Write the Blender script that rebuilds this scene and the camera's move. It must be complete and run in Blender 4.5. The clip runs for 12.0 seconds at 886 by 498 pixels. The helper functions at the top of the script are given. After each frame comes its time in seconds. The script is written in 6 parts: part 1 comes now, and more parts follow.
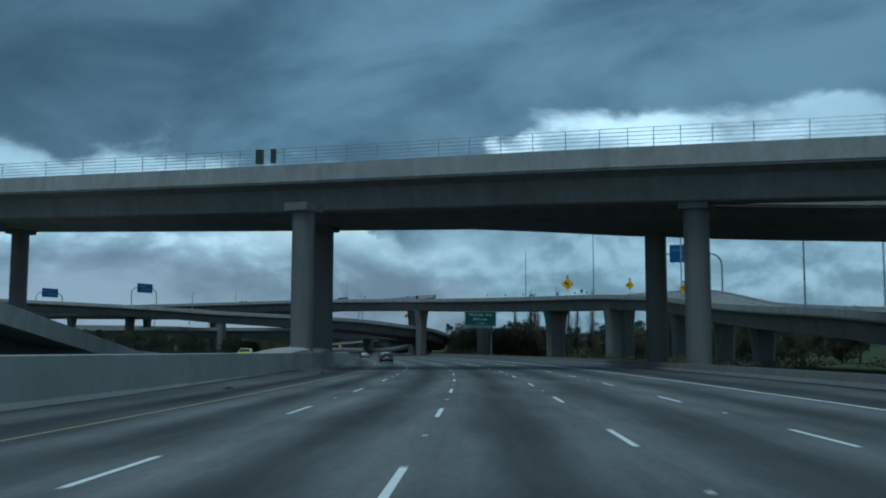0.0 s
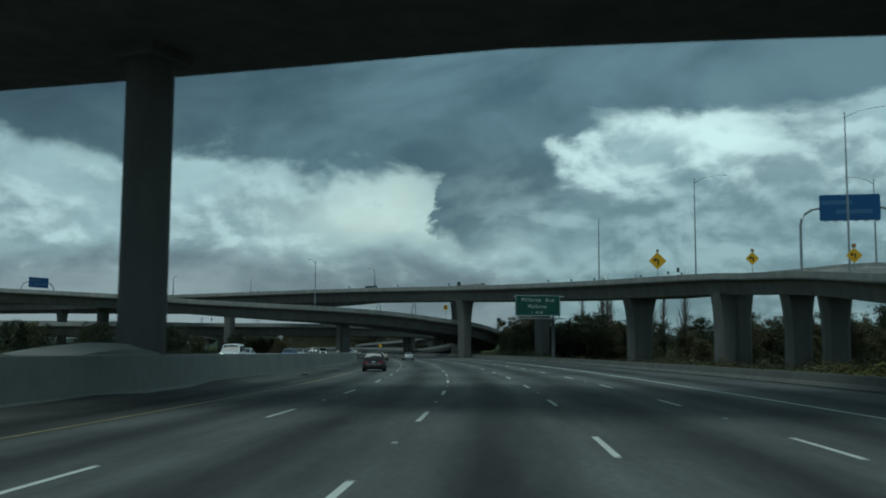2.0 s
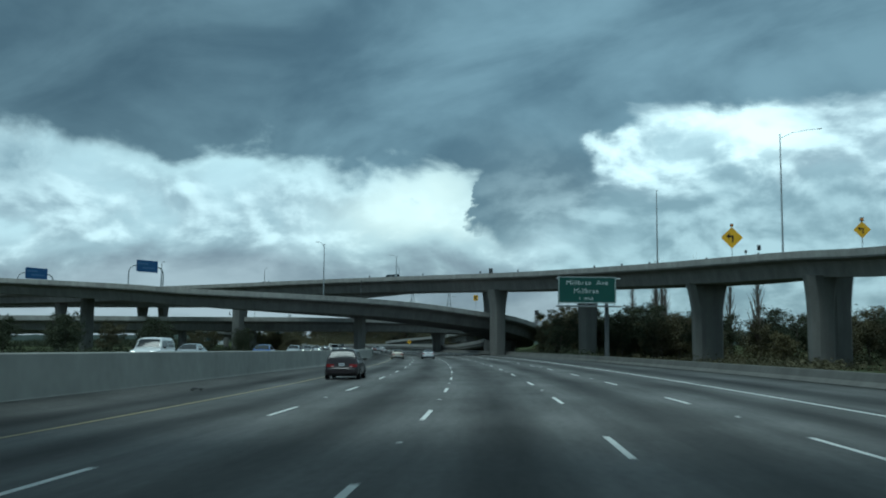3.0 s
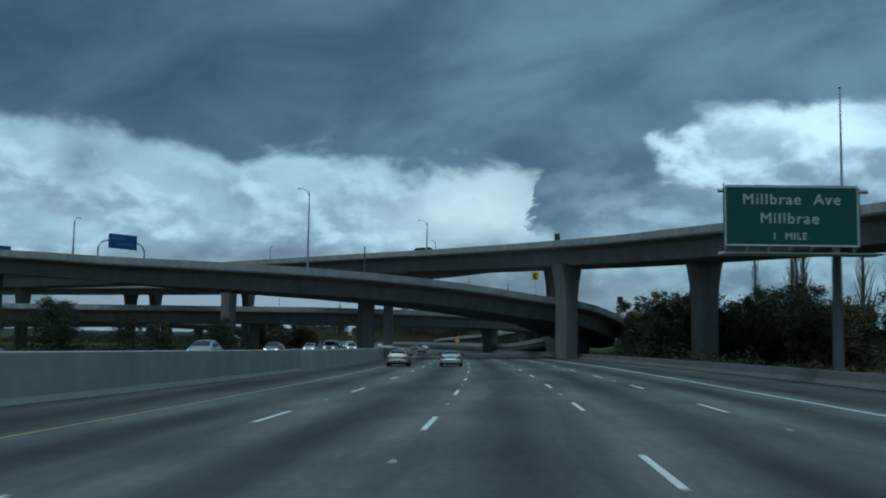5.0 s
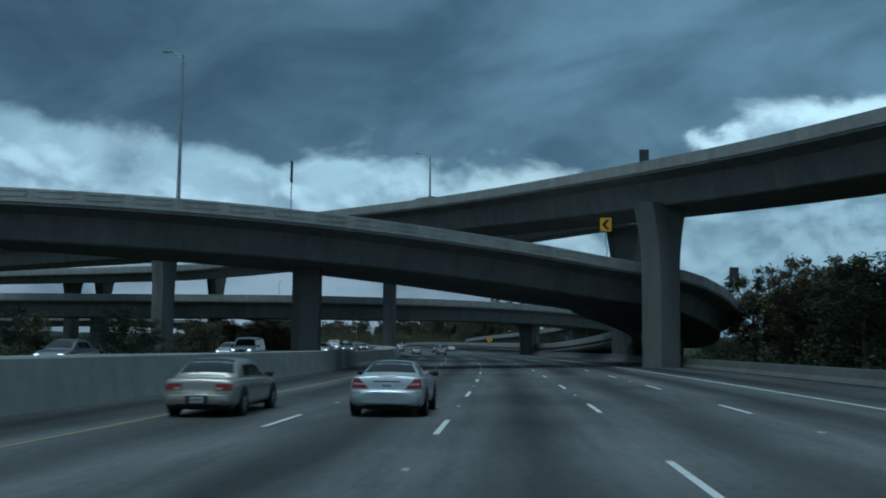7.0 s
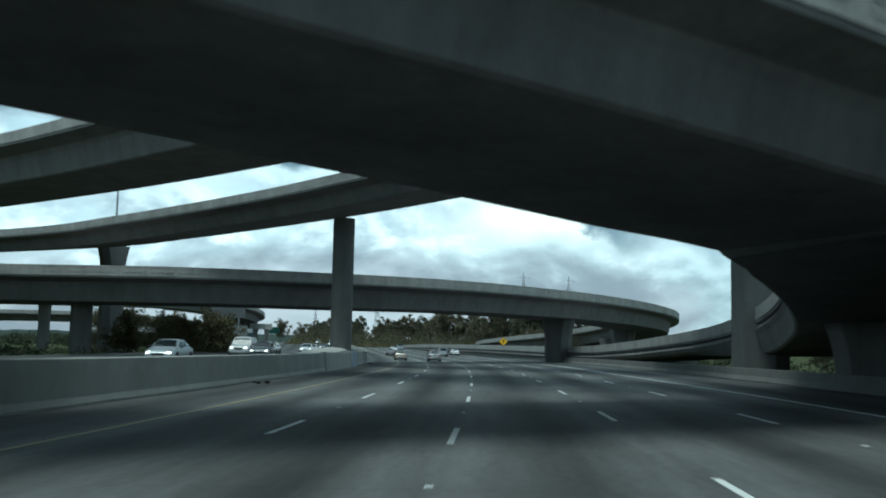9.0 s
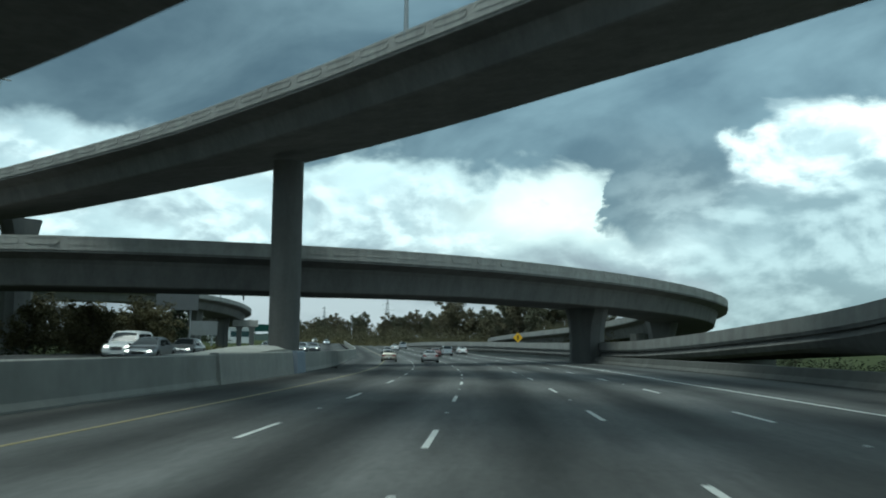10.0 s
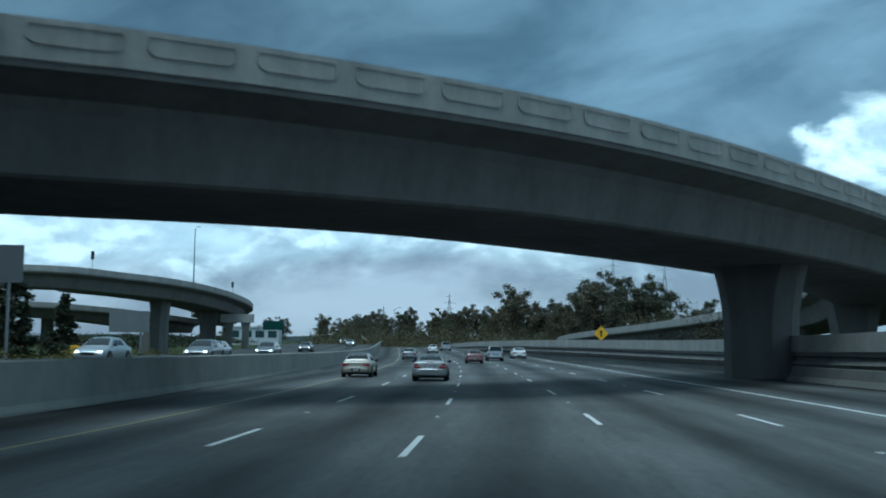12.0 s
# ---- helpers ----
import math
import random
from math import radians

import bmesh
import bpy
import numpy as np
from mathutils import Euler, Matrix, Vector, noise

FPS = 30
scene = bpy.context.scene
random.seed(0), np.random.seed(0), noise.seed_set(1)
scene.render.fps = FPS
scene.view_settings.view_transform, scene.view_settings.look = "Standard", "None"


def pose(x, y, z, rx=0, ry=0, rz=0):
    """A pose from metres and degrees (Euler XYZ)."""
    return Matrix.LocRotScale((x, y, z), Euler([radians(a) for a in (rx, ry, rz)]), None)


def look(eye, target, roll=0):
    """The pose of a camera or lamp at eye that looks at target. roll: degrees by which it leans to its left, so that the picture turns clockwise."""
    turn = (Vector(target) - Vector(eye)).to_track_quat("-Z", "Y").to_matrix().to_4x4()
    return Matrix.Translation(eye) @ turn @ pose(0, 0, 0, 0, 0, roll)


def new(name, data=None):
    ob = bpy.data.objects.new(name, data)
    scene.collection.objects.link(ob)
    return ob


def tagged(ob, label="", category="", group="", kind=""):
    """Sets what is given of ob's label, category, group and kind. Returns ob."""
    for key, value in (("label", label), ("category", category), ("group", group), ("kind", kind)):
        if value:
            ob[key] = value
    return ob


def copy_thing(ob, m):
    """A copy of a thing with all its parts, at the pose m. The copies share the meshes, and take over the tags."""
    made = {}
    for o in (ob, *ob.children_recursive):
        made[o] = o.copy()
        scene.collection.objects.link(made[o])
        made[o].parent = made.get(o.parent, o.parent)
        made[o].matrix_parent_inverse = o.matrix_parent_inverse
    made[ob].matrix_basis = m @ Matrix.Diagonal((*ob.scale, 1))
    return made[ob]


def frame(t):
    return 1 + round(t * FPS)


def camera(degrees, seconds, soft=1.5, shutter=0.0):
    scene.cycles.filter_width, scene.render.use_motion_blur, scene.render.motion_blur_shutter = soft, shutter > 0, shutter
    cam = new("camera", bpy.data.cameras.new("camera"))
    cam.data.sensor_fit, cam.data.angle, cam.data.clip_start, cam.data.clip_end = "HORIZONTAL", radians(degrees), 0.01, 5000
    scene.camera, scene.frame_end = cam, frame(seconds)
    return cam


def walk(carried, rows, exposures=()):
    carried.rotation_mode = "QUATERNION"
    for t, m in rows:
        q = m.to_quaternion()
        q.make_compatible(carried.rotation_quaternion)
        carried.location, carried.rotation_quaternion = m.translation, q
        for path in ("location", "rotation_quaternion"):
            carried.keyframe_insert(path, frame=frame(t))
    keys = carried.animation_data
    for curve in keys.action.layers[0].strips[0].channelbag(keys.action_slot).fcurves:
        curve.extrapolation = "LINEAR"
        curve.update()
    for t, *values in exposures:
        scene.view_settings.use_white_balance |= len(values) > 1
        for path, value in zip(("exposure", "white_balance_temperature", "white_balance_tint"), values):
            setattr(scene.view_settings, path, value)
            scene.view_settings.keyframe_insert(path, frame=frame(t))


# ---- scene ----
cam = camera(47.30, 12.0, soft=1.9, shutter=0.3)
PATH = [  # seconds, x, y, z, yaw, pitch, roll
    (0, 1.13, 0.03, 1.636, 2.38, 5.74, 0.15),
    (0.5, 1.51, 16.12, 1.641, 3.20, 5.83, -0.17),
    (1, 1.68, 31.11, 1.644, 4.03, 5.60, 0.31),
    (1.5, 1.62, 46.18, 1.645, 4.81, 5.54, 0.72),
    (2, 1.31, 60.16, 1.646, 5.79, 5.75, 0.34),
    (2.5, 0.80, 74.94, 1.646, 6.90, 5.46, 0.14),
    (3, -0.13, 90.11, 1.645, 7.92, 5.56, 0.37),
    (3.5, -1.29, 105.51, 1.644, 9.00, 5.54, 0.50),
    (4, -2.77, 120.88, 1.643, 10.02, 5.53, 0.63),
    (4.5, -4.51, 136.22, 1.643, 10.80, 5.51, 0.77),
    (5, -6.46, 151.52, 1.642, 11.33, 5.49, 0.90),
    (5.5, -8.35, 165.44, 1.641, 11.88, 5.60, 0.64),
    (6, -10.46, 180.49, 1.641, 12.46, 5.53, 0.87),
    (6.5, -12.83, 195.57, 1.640, 13.04, 5.57, 0.94),
    (7, -15.27, 210.30, 1.640, 13.60, 5.51, 0.61),
    (7.5, -17.91, 225.04, 1.638, 13.83, 5.63, 0.75),
    (8, -20.64, 239.77, 1.636, 13.99, 5.65, 0.90),
    (8.5, -23.47, 254.48, 1.634, 14.17, 5.67, 1.04),
    (9, -26.40, 269.16, 1.633, 14.44, 5.69, 1.19),
    (9.5, -29.28, 284.36, 1.634, 14.89, 4.98, 1.71),
    (10, -32.15, 299.00, 1.636, 15.28, 5.58, 0.76),
    (10.5, -35.26, 313.94, 1.638, 15.82, 5.22, -0.25),
    (11, -38.54, 329.26, 1.640, 16.59, 5.37, -0.19),
    (11.5, -41.78, 343.59, 1.641, 18.06, 5.76, 0.43),
    (12, -45.11, 357.33, 1.643, 19.23, 5.63, 0.49),
]
walk(cam, [(t, pose(x, y, z, 90 + p, -r, w)) for t, x, y, z, w, p, r in PATH],
     exposures=[(0, -0.4, 4850, -10), (0.5, 0.1, 5000, -10), (1.0, 0.05, 5500, -13), (1.5, -0.5, 5600, -17), (2.1, -0.6, 5600, -16), (2.6, -0.25, 5650, -15), (3.0, 0.0, 5450, -13), (3.4, -0.3, 5200, -11), (5, -0.45, 4980, -10), (7.2, -0.5, 4900, -10), (8.7, 0.5, 5700, -11), (9.1, 0.45, 5600, -11),
                (9.5, 0.2, 5900, -11), (9.9, 0.35, 5900, -11), (10.6, 0.27, 5650, -10), (11.5, -0.1, 4900, -11), (12, 0.2, 4950, -10)])

# ---- world and sun ----
SUN_YAW, SUN_ELEV = 165.0, 70.0        # degrees: where it stands, from +y to the left; high behind the cloud
world = bpy.data.worlds.new("sky")
scene.world = world
world.use_nodes = True


def build_sky(nt):
    """A dark cloud ceiling with a brighter band of cumulus under it, a dark tongue ahead and a gap of light to the right of it."""
    N, L = nt.nodes, nt.links
    N.clear()
    out = N.new("ShaderNodeOutputWorld")
    bg = N.new("ShaderNodeBackground")
    coord = N.new("ShaderNodeTexCoord")

    def math(op, a, b=None, c=None, clamp=False):
        n = N.new("ShaderNodeMath")
        n.operation, n.use_clamp = op, clamp
        for i, v in enumerate((a, b, c)):
            if v is None:
                continue
            if isinstance(v, (int, float)):
                n.inputs[i].default_value = v
            else:
                L.new(v, n.inputs[i])
        return n.outputs[0]

    def vec(x, y, z):
        n = N.new("ShaderNodeCombineXYZ")
        for i, v in enumerate((x, y, z)):
            if isinstance(v, (int, float)):
                n.inputs[i].default_value = v
            else:
                L.new(v, n.inputs[i])
        return n.outputs[0]

    def noise_tex(v, scale, detail, rough, distort=0.0):
        n = N.new("ShaderNodeTexNoise")
        n.inputs["Scale"].default_value, n.inputs["Detail"].default_value = scale, detail
        n.inputs["Roughness"].default_value, n.inputs["Distortion"].default_value = rough, distort
        L.new(v, n.inputs["Vector"])
        return n.outputs["Fac"]

    def smooth(v, a, b):
        n = N.new("ShaderNodeMapRange")
        n.interpolation_type = "SMOOTHSTEP"
        n.inputs["From Min"].default_value, n.inputs["From Max"].default_value = a, b
        L.new(v, n.inputs["Value"])
        return n.outputs["Result"]

    def mix(fac, a, b):
        n = N.new("ShaderNodeMix")
        n.data_type = "RGBA"
        if isinstance(fac, (int, float)):
            n.inputs["Factor"].default_value = fac
        else:
            L.new(fac, n.inputs["Factor"])
        for s, v in (("A", a), ("B", b)):
            sock = [i for i in n.inputs if i.name == s and i.type == "RGBA"][0]
            if isinstance(v, tuple):
                sock.default_value = (*v, 1)
            else:
                L.new(v, sock)
        return [o for o in n.outputs if o.type == "RGBA"][0]

    def ramp(v, lo, hi, stops):
        """A smooth run of values over v, given as (v, value) with values up to 20."""
        r = N.new("ShaderNodeValToRGB")
        r.color_ramp.interpolation = "LINEAR"
        els = r.color_ramp.elements
        for i, (q, h) in enumerate(stops):
            e = els[i] if i < 2 else els.new((q - lo) / (hi - lo))
            e.position = (q - lo) / (hi - lo)
            e.color = (h / 20, h / 20, h / 20, 1)
        n = N.new("ShaderNodeMapRange")
        n.inputs["From Min"].default_value, n.inputs["From Max"].default_value = lo, hi
        L.new(v, n.inputs["Value"])
        L.new(n.outputs["Result"], r.inputs["Fac"])
        return math("MULTIPLY", r.outputs["Color"], 20.0)

    def blob(a0, e0, ra, re, u, v):
        """1 in the middle of an oval of the sky, falling to 0 outside it."""
        da, de = math("MULTIPLY", math("SUBTRACT", u, a0), 1 / ra), math("MULTIPLY", math("SUBTRACT", v, e0), 1 / re)
        return math("POWER", 2.718, math("MULTIPLY", math("ADD", math("MULTIPLY", da, da), math("MULTIPLY", de, de)), -1.0))

    sep = N.new("ShaderNodeSeparateXYZ")
    L.new(coord.outputs["Generated"], sep.inputs[0])
    x, y, z = sep.outputs
    azim = math("MULTIPLY", math("ARCTAN2", x, y), 57.2958)            # degrees to the right of +y
    elev = math("MULTIPLY", math("ARCSINE", z), 57.2958)
    p = vec(math("MULTIPLY", azim, 0.10), math("MULTIPLY", elev, 0.16), 3.7)
    p_up = vec(math("MULTIPLY_ADD", azim, 0.10, 0.02), math("MULTIPLY_ADD", elev, 0.16, 0.10), 3.7)
    q = vec(math("MULTIPLY", azim, 0.10), math("MULTIPLY", elev, 0.16), 9.1)
    flat = vec(math("MULTIPLY", azim, 0.07), math("MULTIPLY_ADD", azim, -0.03, math("MULTIPLY", elev, 0.14)), 5.3)
    puff = noise_tex(p, 1.9, 7, 0.52, 0.2)
    puff_up = noise_tex(p_up, 1.9, 7, 0.52, 0.2)
    lit = smooth(math("SUBTRACT", puff, puff_up), -0.11, 0.12)           # bright tops, grey undersides
    cover = smooth(puff, 0.38, 0.55)
    drift = noise_tex(q, 1.0, 5, 0.55)
    veil = noise_tex(flat, 1.2, 7, 0.52, 0.5)
    az_w = math("ADD", azim, math("MULTIPLY_ADD", drift, 5.0, -2.5))
    el_w = math("ADD", elev, math("MULTIPLY_ADD", puff, 6.0, -3.0))
    # the dark ceiling: its ragged lower edge sinks to a tongue ahead, and lifts to the right of it
    az_e = math("ADD", az_w, math("MULTIPLY_ADD", puff, 16.0, -8.0))
    edge = ramp(az_e, -60, 40, ((-60, 11), (-46, 11), (-32, 11.2), (-21, 10.6), (-14, 9.9), (-9.5, 9.4), (-6.9, 8.7), (-5.9, 6.4), (-3.5, 5.6), (-1.0, 6.0), (1.2, 8.0), (3.2, 12.0), (4.8, 13.2), (7.5, 13.7), (12, 14.4), (20, 14.8), (40, 15)))
    over = math("SUBTRACT", el_w, edge)
    to_right = smooth(az_w, -5.0, -1.5)
    soft = math("ADD", math("MULTIPLY", smooth(over, -0.6, 1.0), math("SUBTRACT", 1.0, to_right)), math("MULTIPLY", smooth(over, -0.9, 3.2), to_right))
    ceil = math("MAXIMUM", soft, smooth(math("SUBTRACT", el_w, 12.9), 0.0, 1.0))
    ceil_c = mix(smooth(math("ADD", veil, math("MULTIPLY_ADD", drift, 0.5, -0.25)), 0.24, 0.76), (0.066, 0.098, 0.126), (0.172, 0.23, 0.27))
    bright = N.new("ShaderNodeVectorMath")
    bright.operation = "SCALE"
    L.new(ceil_c, bright.inputs[0])
    L.new(math("MULTIPLY", ramp(azim, -60, 40, ((-60, 9), (-28, 9), (-20, 10.5), (-12, 13), (-3, 14.5), (10, 13.5), (40, 12))), 0.1), bright.inputs["Scale"])
    ceil_c = bright.outputs[0]
    tongue = blob(-2.6, 8.2, 4.2, 2.8, az_w, elev)
    ceil_c = mix(math("MULTIPLY", tongue, 0.8), ceil_c, mix(lit, (0.16, 0.20, 0.232), (0.34, 0.395, 0.43)))
    cloud_c = mix(lit, (0.355, 0.41, 0.455), (0.79, 0.86, 0.89))
    band_c = mix(cover, mix(smooth(veil, 0.3, 0.65), (0.37, 0.45, 0.50), (0.64, 0.73, 0.77)), cloud_c)
    low_c = mix(smooth(math("ADD", veil, math("MULTIPLY_ADD", puff, 0.5, -0.25)), 0.34, 0.66), (0.207, 0.228, 0.272), (0.415, 0.432, 0.475))
    col = mix(smooth(math("ADD", el_w, ramp(az_w, -60, 40, ((-60, 1.5), (-30, 1.5), (-18, 0.2), (-12, 1.4), (0, 1.6), (10, 2.0), (40, 2.0)))), 4.4, 7.0), low_c, band_c)
    # brightest: behind the thin cloud ahead, and the gap at the ceiling's edge on the right
    heart = math("MULTIPLY", blob(-9.3, 7.6, 4.6, 2.4, az_w, el_w), 0.85)
    col = mix(heart, col, (0.96, 0.98, 0.92))
    long_band = math("MULTIPLY", blob(-20, 10.6, 11.0, 1.5, az_w, el_w), 0.6)
    col = mix(long_band, col, (0.80, 0.92, 0.94))
    da = math("MULTIPLY", math("SUBTRACT", az_e, 8.4), 1 / 6.0)
    de = math("MAXIMUM", math("MULTIPLY", math("SUBTRACT", el_w, 12.5), 1 / 1.3), math("MULTIPLY", math("SUBTRACT", 12.5, el_w), 1 / 3.4))
    light = math("POWER", 2.718, math("MULTIPLY", math("ADD", math("MULTIPLY", da, da), math("MULTIPLY", de, de)), -1.0))
    gap = smooth(math("ADD", light, math("MULTIPLY_ADD", lit, 0.36, -0.18)), 0.15, 1.0)
    col = mix(gap, col, (1.12, 1.19, 1.18))
    grey = math("MULTIPLY", smooth(az_e, -3.0, 1.5), smooth(el_w, 10.5, 7.5))
    col = mix(math("MULTIPLY", grey, 0.85), col, mix(lit, (0.22, 0.285, 0.325), (0.47, 0.555, 0.595)))
    smudge = math("MULTIPLY", blob(-31.0, 10.0, 2.2, 1.1, az_w, el_w), smooth(puff, 0.40, 0.58))
    col = mix(math("MULTIPLY", smudge, 0.8), col, (0.17, 0.235, 0.285))
    col = mix(ceil, col, ceil_c)
    # the overcast is thinner, and brightest, overhead
    col = mix(smooth(elev, 20.0, 60.0), col, mix(veil, (0.37, 0.43, 0.46), (0.70, 0.77, 0.81)))
    # clear-sky light behind the cloud, weak
    sky = N.new("ShaderNodeTexSky")
    sky.sky_type, sky.sun_disc = "NISHITA", False
    sky.sun_elevation, sky.sun_rotation = radians(SUN_ELEV), radians(-SUN_YAW)
    add = N.new("ShaderNodeMix")
    add.data_type, add.blend_type = "RGBA", "ADD"
    add.inputs["Factor"].default_value = 0.01
    ins = [i for i in add.inputs if i.type == "RGBA"]
    L.new(col, ins[0])
    L.new(sky.outputs[0], ins[1])
    L.new([o for o in add.outputs if o.type == "RGBA"][0], bg.inputs["Color"])
    bg.inputs["Strength"].default_value = 1.0
    L.new(bg.outputs[0], out.inputs["Surface"])


build_sky(world.node_tree)
sun = new("sun", bpy.data.lights.new("sun", "SUN"))
sun.data.energy, sun.data.angle, sun.data.color = 1.5, radians(24), (1.0, 0.97, 0.93)
sun.matrix_world = look((-100 * math.sin(radians(SUN_YAW)), 100 * math.cos(radians(SUN_YAW)), 100 * math.tan(radians(SUN_ELEV))), (0, 0, 0))

# ---- materials ----
def material(name, base, rough=0.8, metal=0.0, var=0.25, scale=0.6, fine=8.0, bump=0.15, bump_scale=25.0, streaks=0.0, spec=0.4, glow=0.0, tint=None):
    """A node material: base colour with broad stains and fine grain, relief, and optional vertical streaks of weather."""
    m = bpy.data.materials.new(name)
    m.use_nodes = True
    N, L = m.node_tree.nodes, m.node_tree.links
    bsdf = N["Principled BSDF"]
    bsdf.inputs["Roughness"].default_value, bsdf.inputs["Metallic"].default_value = rough, metal
    bsdf.inputs["Specular IOR Level"].default_value = spec
    coord = N.new("ShaderNodeTexCoord")
    geo = N.new("ShaderNodeNewGeometry")
    info = N.new("ShaderNodeObjectInfo")

    def noise_tex(sc, det, src, rough_=0.6):
        n = N.new("ShaderNodeTexNoise")
        n.inputs["Scale"].default_value, n.inputs["Detail"].default_value, n.inputs["Roughness"].default_value = sc, det, rough_
        L.new(src, n.inputs["Vector"])
        return n.outputs["Fac"]

    pos = geo.outputs["Position"]
    total = None
    parts = [(noise_tex(scale, 4, pos), var), (noise_tex(fine, 4, pos), var * 0.6)]
    if streaks:
        mp = N.new("ShaderNodeMapping")
        mp.inputs["Scale"].default_value = (0.55, 0.55, 0.07)
        L.new(pos, mp.inputs["Vector"])
        parts.append((noise_tex(1.3, 5, mp.outputs[0], 0.7), streaks))
    for sock, amount in parts:
        n = N.new("ShaderNodeMath")
        n.operation = "MULTIPLY_ADD"
        L.new(sock, n.inputs[0])
        n.inputs[1].default_value, n.inputs[2].default_value = 2 * amount, 1 - amount
        if total is None:
            total = n.outputs[0]
        else:
            k = N.new("ShaderNodeMath")
            k.operation = "MULTIPLY"
            L.new(total, k.inputs[0])
            L.new(n.outputs[0], k.inputs[1])
            total = k.outputs[0]
    # each object a little lighter or darker
    r = N.new("ShaderNodeMath")
    r.operation = "MULTIPLY_ADD"
    L.new(info.outputs["Random"], r.inputs[0])
    r.inputs[1].default_value, r.inputs[2].default_value = 0.16 * min(1, var * 3), 1 - 0.08 * min(1, var * 3)
    k = N.new("ShaderNodeMath")
    k.operation = "MULTIPLY"
    L.new(total, k.inputs[0])
    L.new(r.outputs[0], k.inputs[1])
    mixn = N.new("ShaderNodeVectorMath")
    mixn.operation = "SCALE"
    mixn.inputs[0].default_value = base
    L.new(k.outputs[0], mixn.inputs["Scale"])
    L.new(mixn.outputs[0], bsdf.inputs["Base Color"])
    if bump:
        b = N.new("ShaderNodeBump")
        b.inputs["Strength"].default_value, b.inputs["Distance"].default_value = bump, 0.02
        L.new(noise_tex(bump_scale, 5, pos), b.inputs["Height"])
        L.new(b.outputs[0], bsdf.inputs["Normal"])
    if glow:
        bsdf.inputs["Emission Color"].default_value = (*base, 1)
        bsdf.inputs["Emission Strength"].default_value = glow
    return m


# Girders and columns get a darker tone, some of their shade put in.
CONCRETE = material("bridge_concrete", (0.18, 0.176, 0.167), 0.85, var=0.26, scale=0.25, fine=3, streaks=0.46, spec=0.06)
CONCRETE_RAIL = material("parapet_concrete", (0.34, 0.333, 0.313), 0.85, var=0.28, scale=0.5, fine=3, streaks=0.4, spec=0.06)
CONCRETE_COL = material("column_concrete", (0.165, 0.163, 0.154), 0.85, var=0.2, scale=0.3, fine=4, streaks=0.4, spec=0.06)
CONCRETE_WALL = material("barrier_concrete", (0.31, 0.31, 0.288), 0.85, var=0.3, scale=0.3, fine=2, streaks=0.14, spec=0.06)
STEEL = material("galvanised_steel", (0.35, 0.36, 0.37), 0.45, 0.8, var=0.1, bump=0)
GRASS = material("verge", (0.055, 0.065, 0.035), 0.95, var=0.4, scale=0.08, fine=2, bump=0.4, bump_scale=8, spec=0.0)

# ---- the road's plan: arc length s along the lane line, offset d to the right ----
KNOTS = [-30, 15, 60, 105, 150, 195, 240, 285, 330, 375, 420, 470, 540, 700, 900]
BENDS = [-0.54, 0.36, 0.84, 1.42, 0.6, 0.62, 0.37, 0.67, 0.52, 1.52, 0.3, 0.95, 0.1, -0.5, -0.3]   # 1/km
CAMBER = 0.011
S0, S1 = -120, 1500
_s = np.arange(S0, S1 + 1.0)
_k = np.interp(_s, KNOTS, BENDS) / 1000
_th = np.concatenate([[0], np.cumsum((_k[1:] + _k[:-1]) / 2)])
_th -= np.interp(0, _s, _th)
_tm = (_th[1:] + _th[:-1]) / 2
_x = np.concatenate([[0], np.cumsum(-np.sin(_tm))])
_y = np.concatenate([[0], np.cumsum(np.cos(_tm))])
_x -= np.interp(0, _s, _x)
_y -= np.interp(0, _s, _y)


def rise(y):
    """The land's height: level, then a gentle climb beyond the bridges."""
    return float(np.interp(y, (430, 470, 520, 600, 700, 850, 1100), (0, 0.15, 0.75, 2.2, 3.9, 5.2, 6.0)))


def far_lift(s):
    return float(np.interp(s, (20, 100, 300, 380), (0.0, 0.5, 0.5, 0.8)))


def at(s, d, z=0.0):
    """World place at s along the road, d to the right and z over the road's surface; the opposite carriageway lies a little higher."""
    if d < -11.15:
        z += far_lift(s)
    th = np.interp(s, _s, _th)
    y = np.interp(s, _s, _y) + d * math.sin(th)
    return Vector((np.interp(s, _s, _x) + d * math.cos(th), y, z + CAMBER * max(-10.5, min(16.5, d)) + rise(y)))


def heading(s):
    return float(np.interp(s, _s, _th))


# ---- building helpers ----
def part(name, bm, mat, parent=None, label=""):
    me = bpy.data.meshes.new(name)
    bm.normal_update()
    bm.to_mesh(me)
    bm.free()
    if mat:
        me.materials.append(mat)
    ob = new(name, me)
    if parent:
        ob.parent = parent
    return tagged(ob, label)


def thing(name, label, category, group="", kind="", place=(0, 0, 0)):
    ob = new(name)
    ob.location = place
    ob.empty_display_size = 0.2
    return tagged(ob, label, category, group, kind)


def box_into(bm, lo, hi, m=None):
    vs = [bm.verts.new((x, y, z)) for x in (lo[0], hi[0]) for y in (lo[1], hi[1]) for z in (lo[2], hi[2])]
    for f in ((0, 1, 3, 2), (4, 6, 7, 5), (0, 4, 5, 1), (2, 3, 7, 6), (0, 2, 6, 4), (1, 5, 7, 3)):
        bm.faces.new([vs[i] for i in f])
    if m is not None:
        bmesh.ops.transform(bm, matrix=m, verts=vs)
    return vs


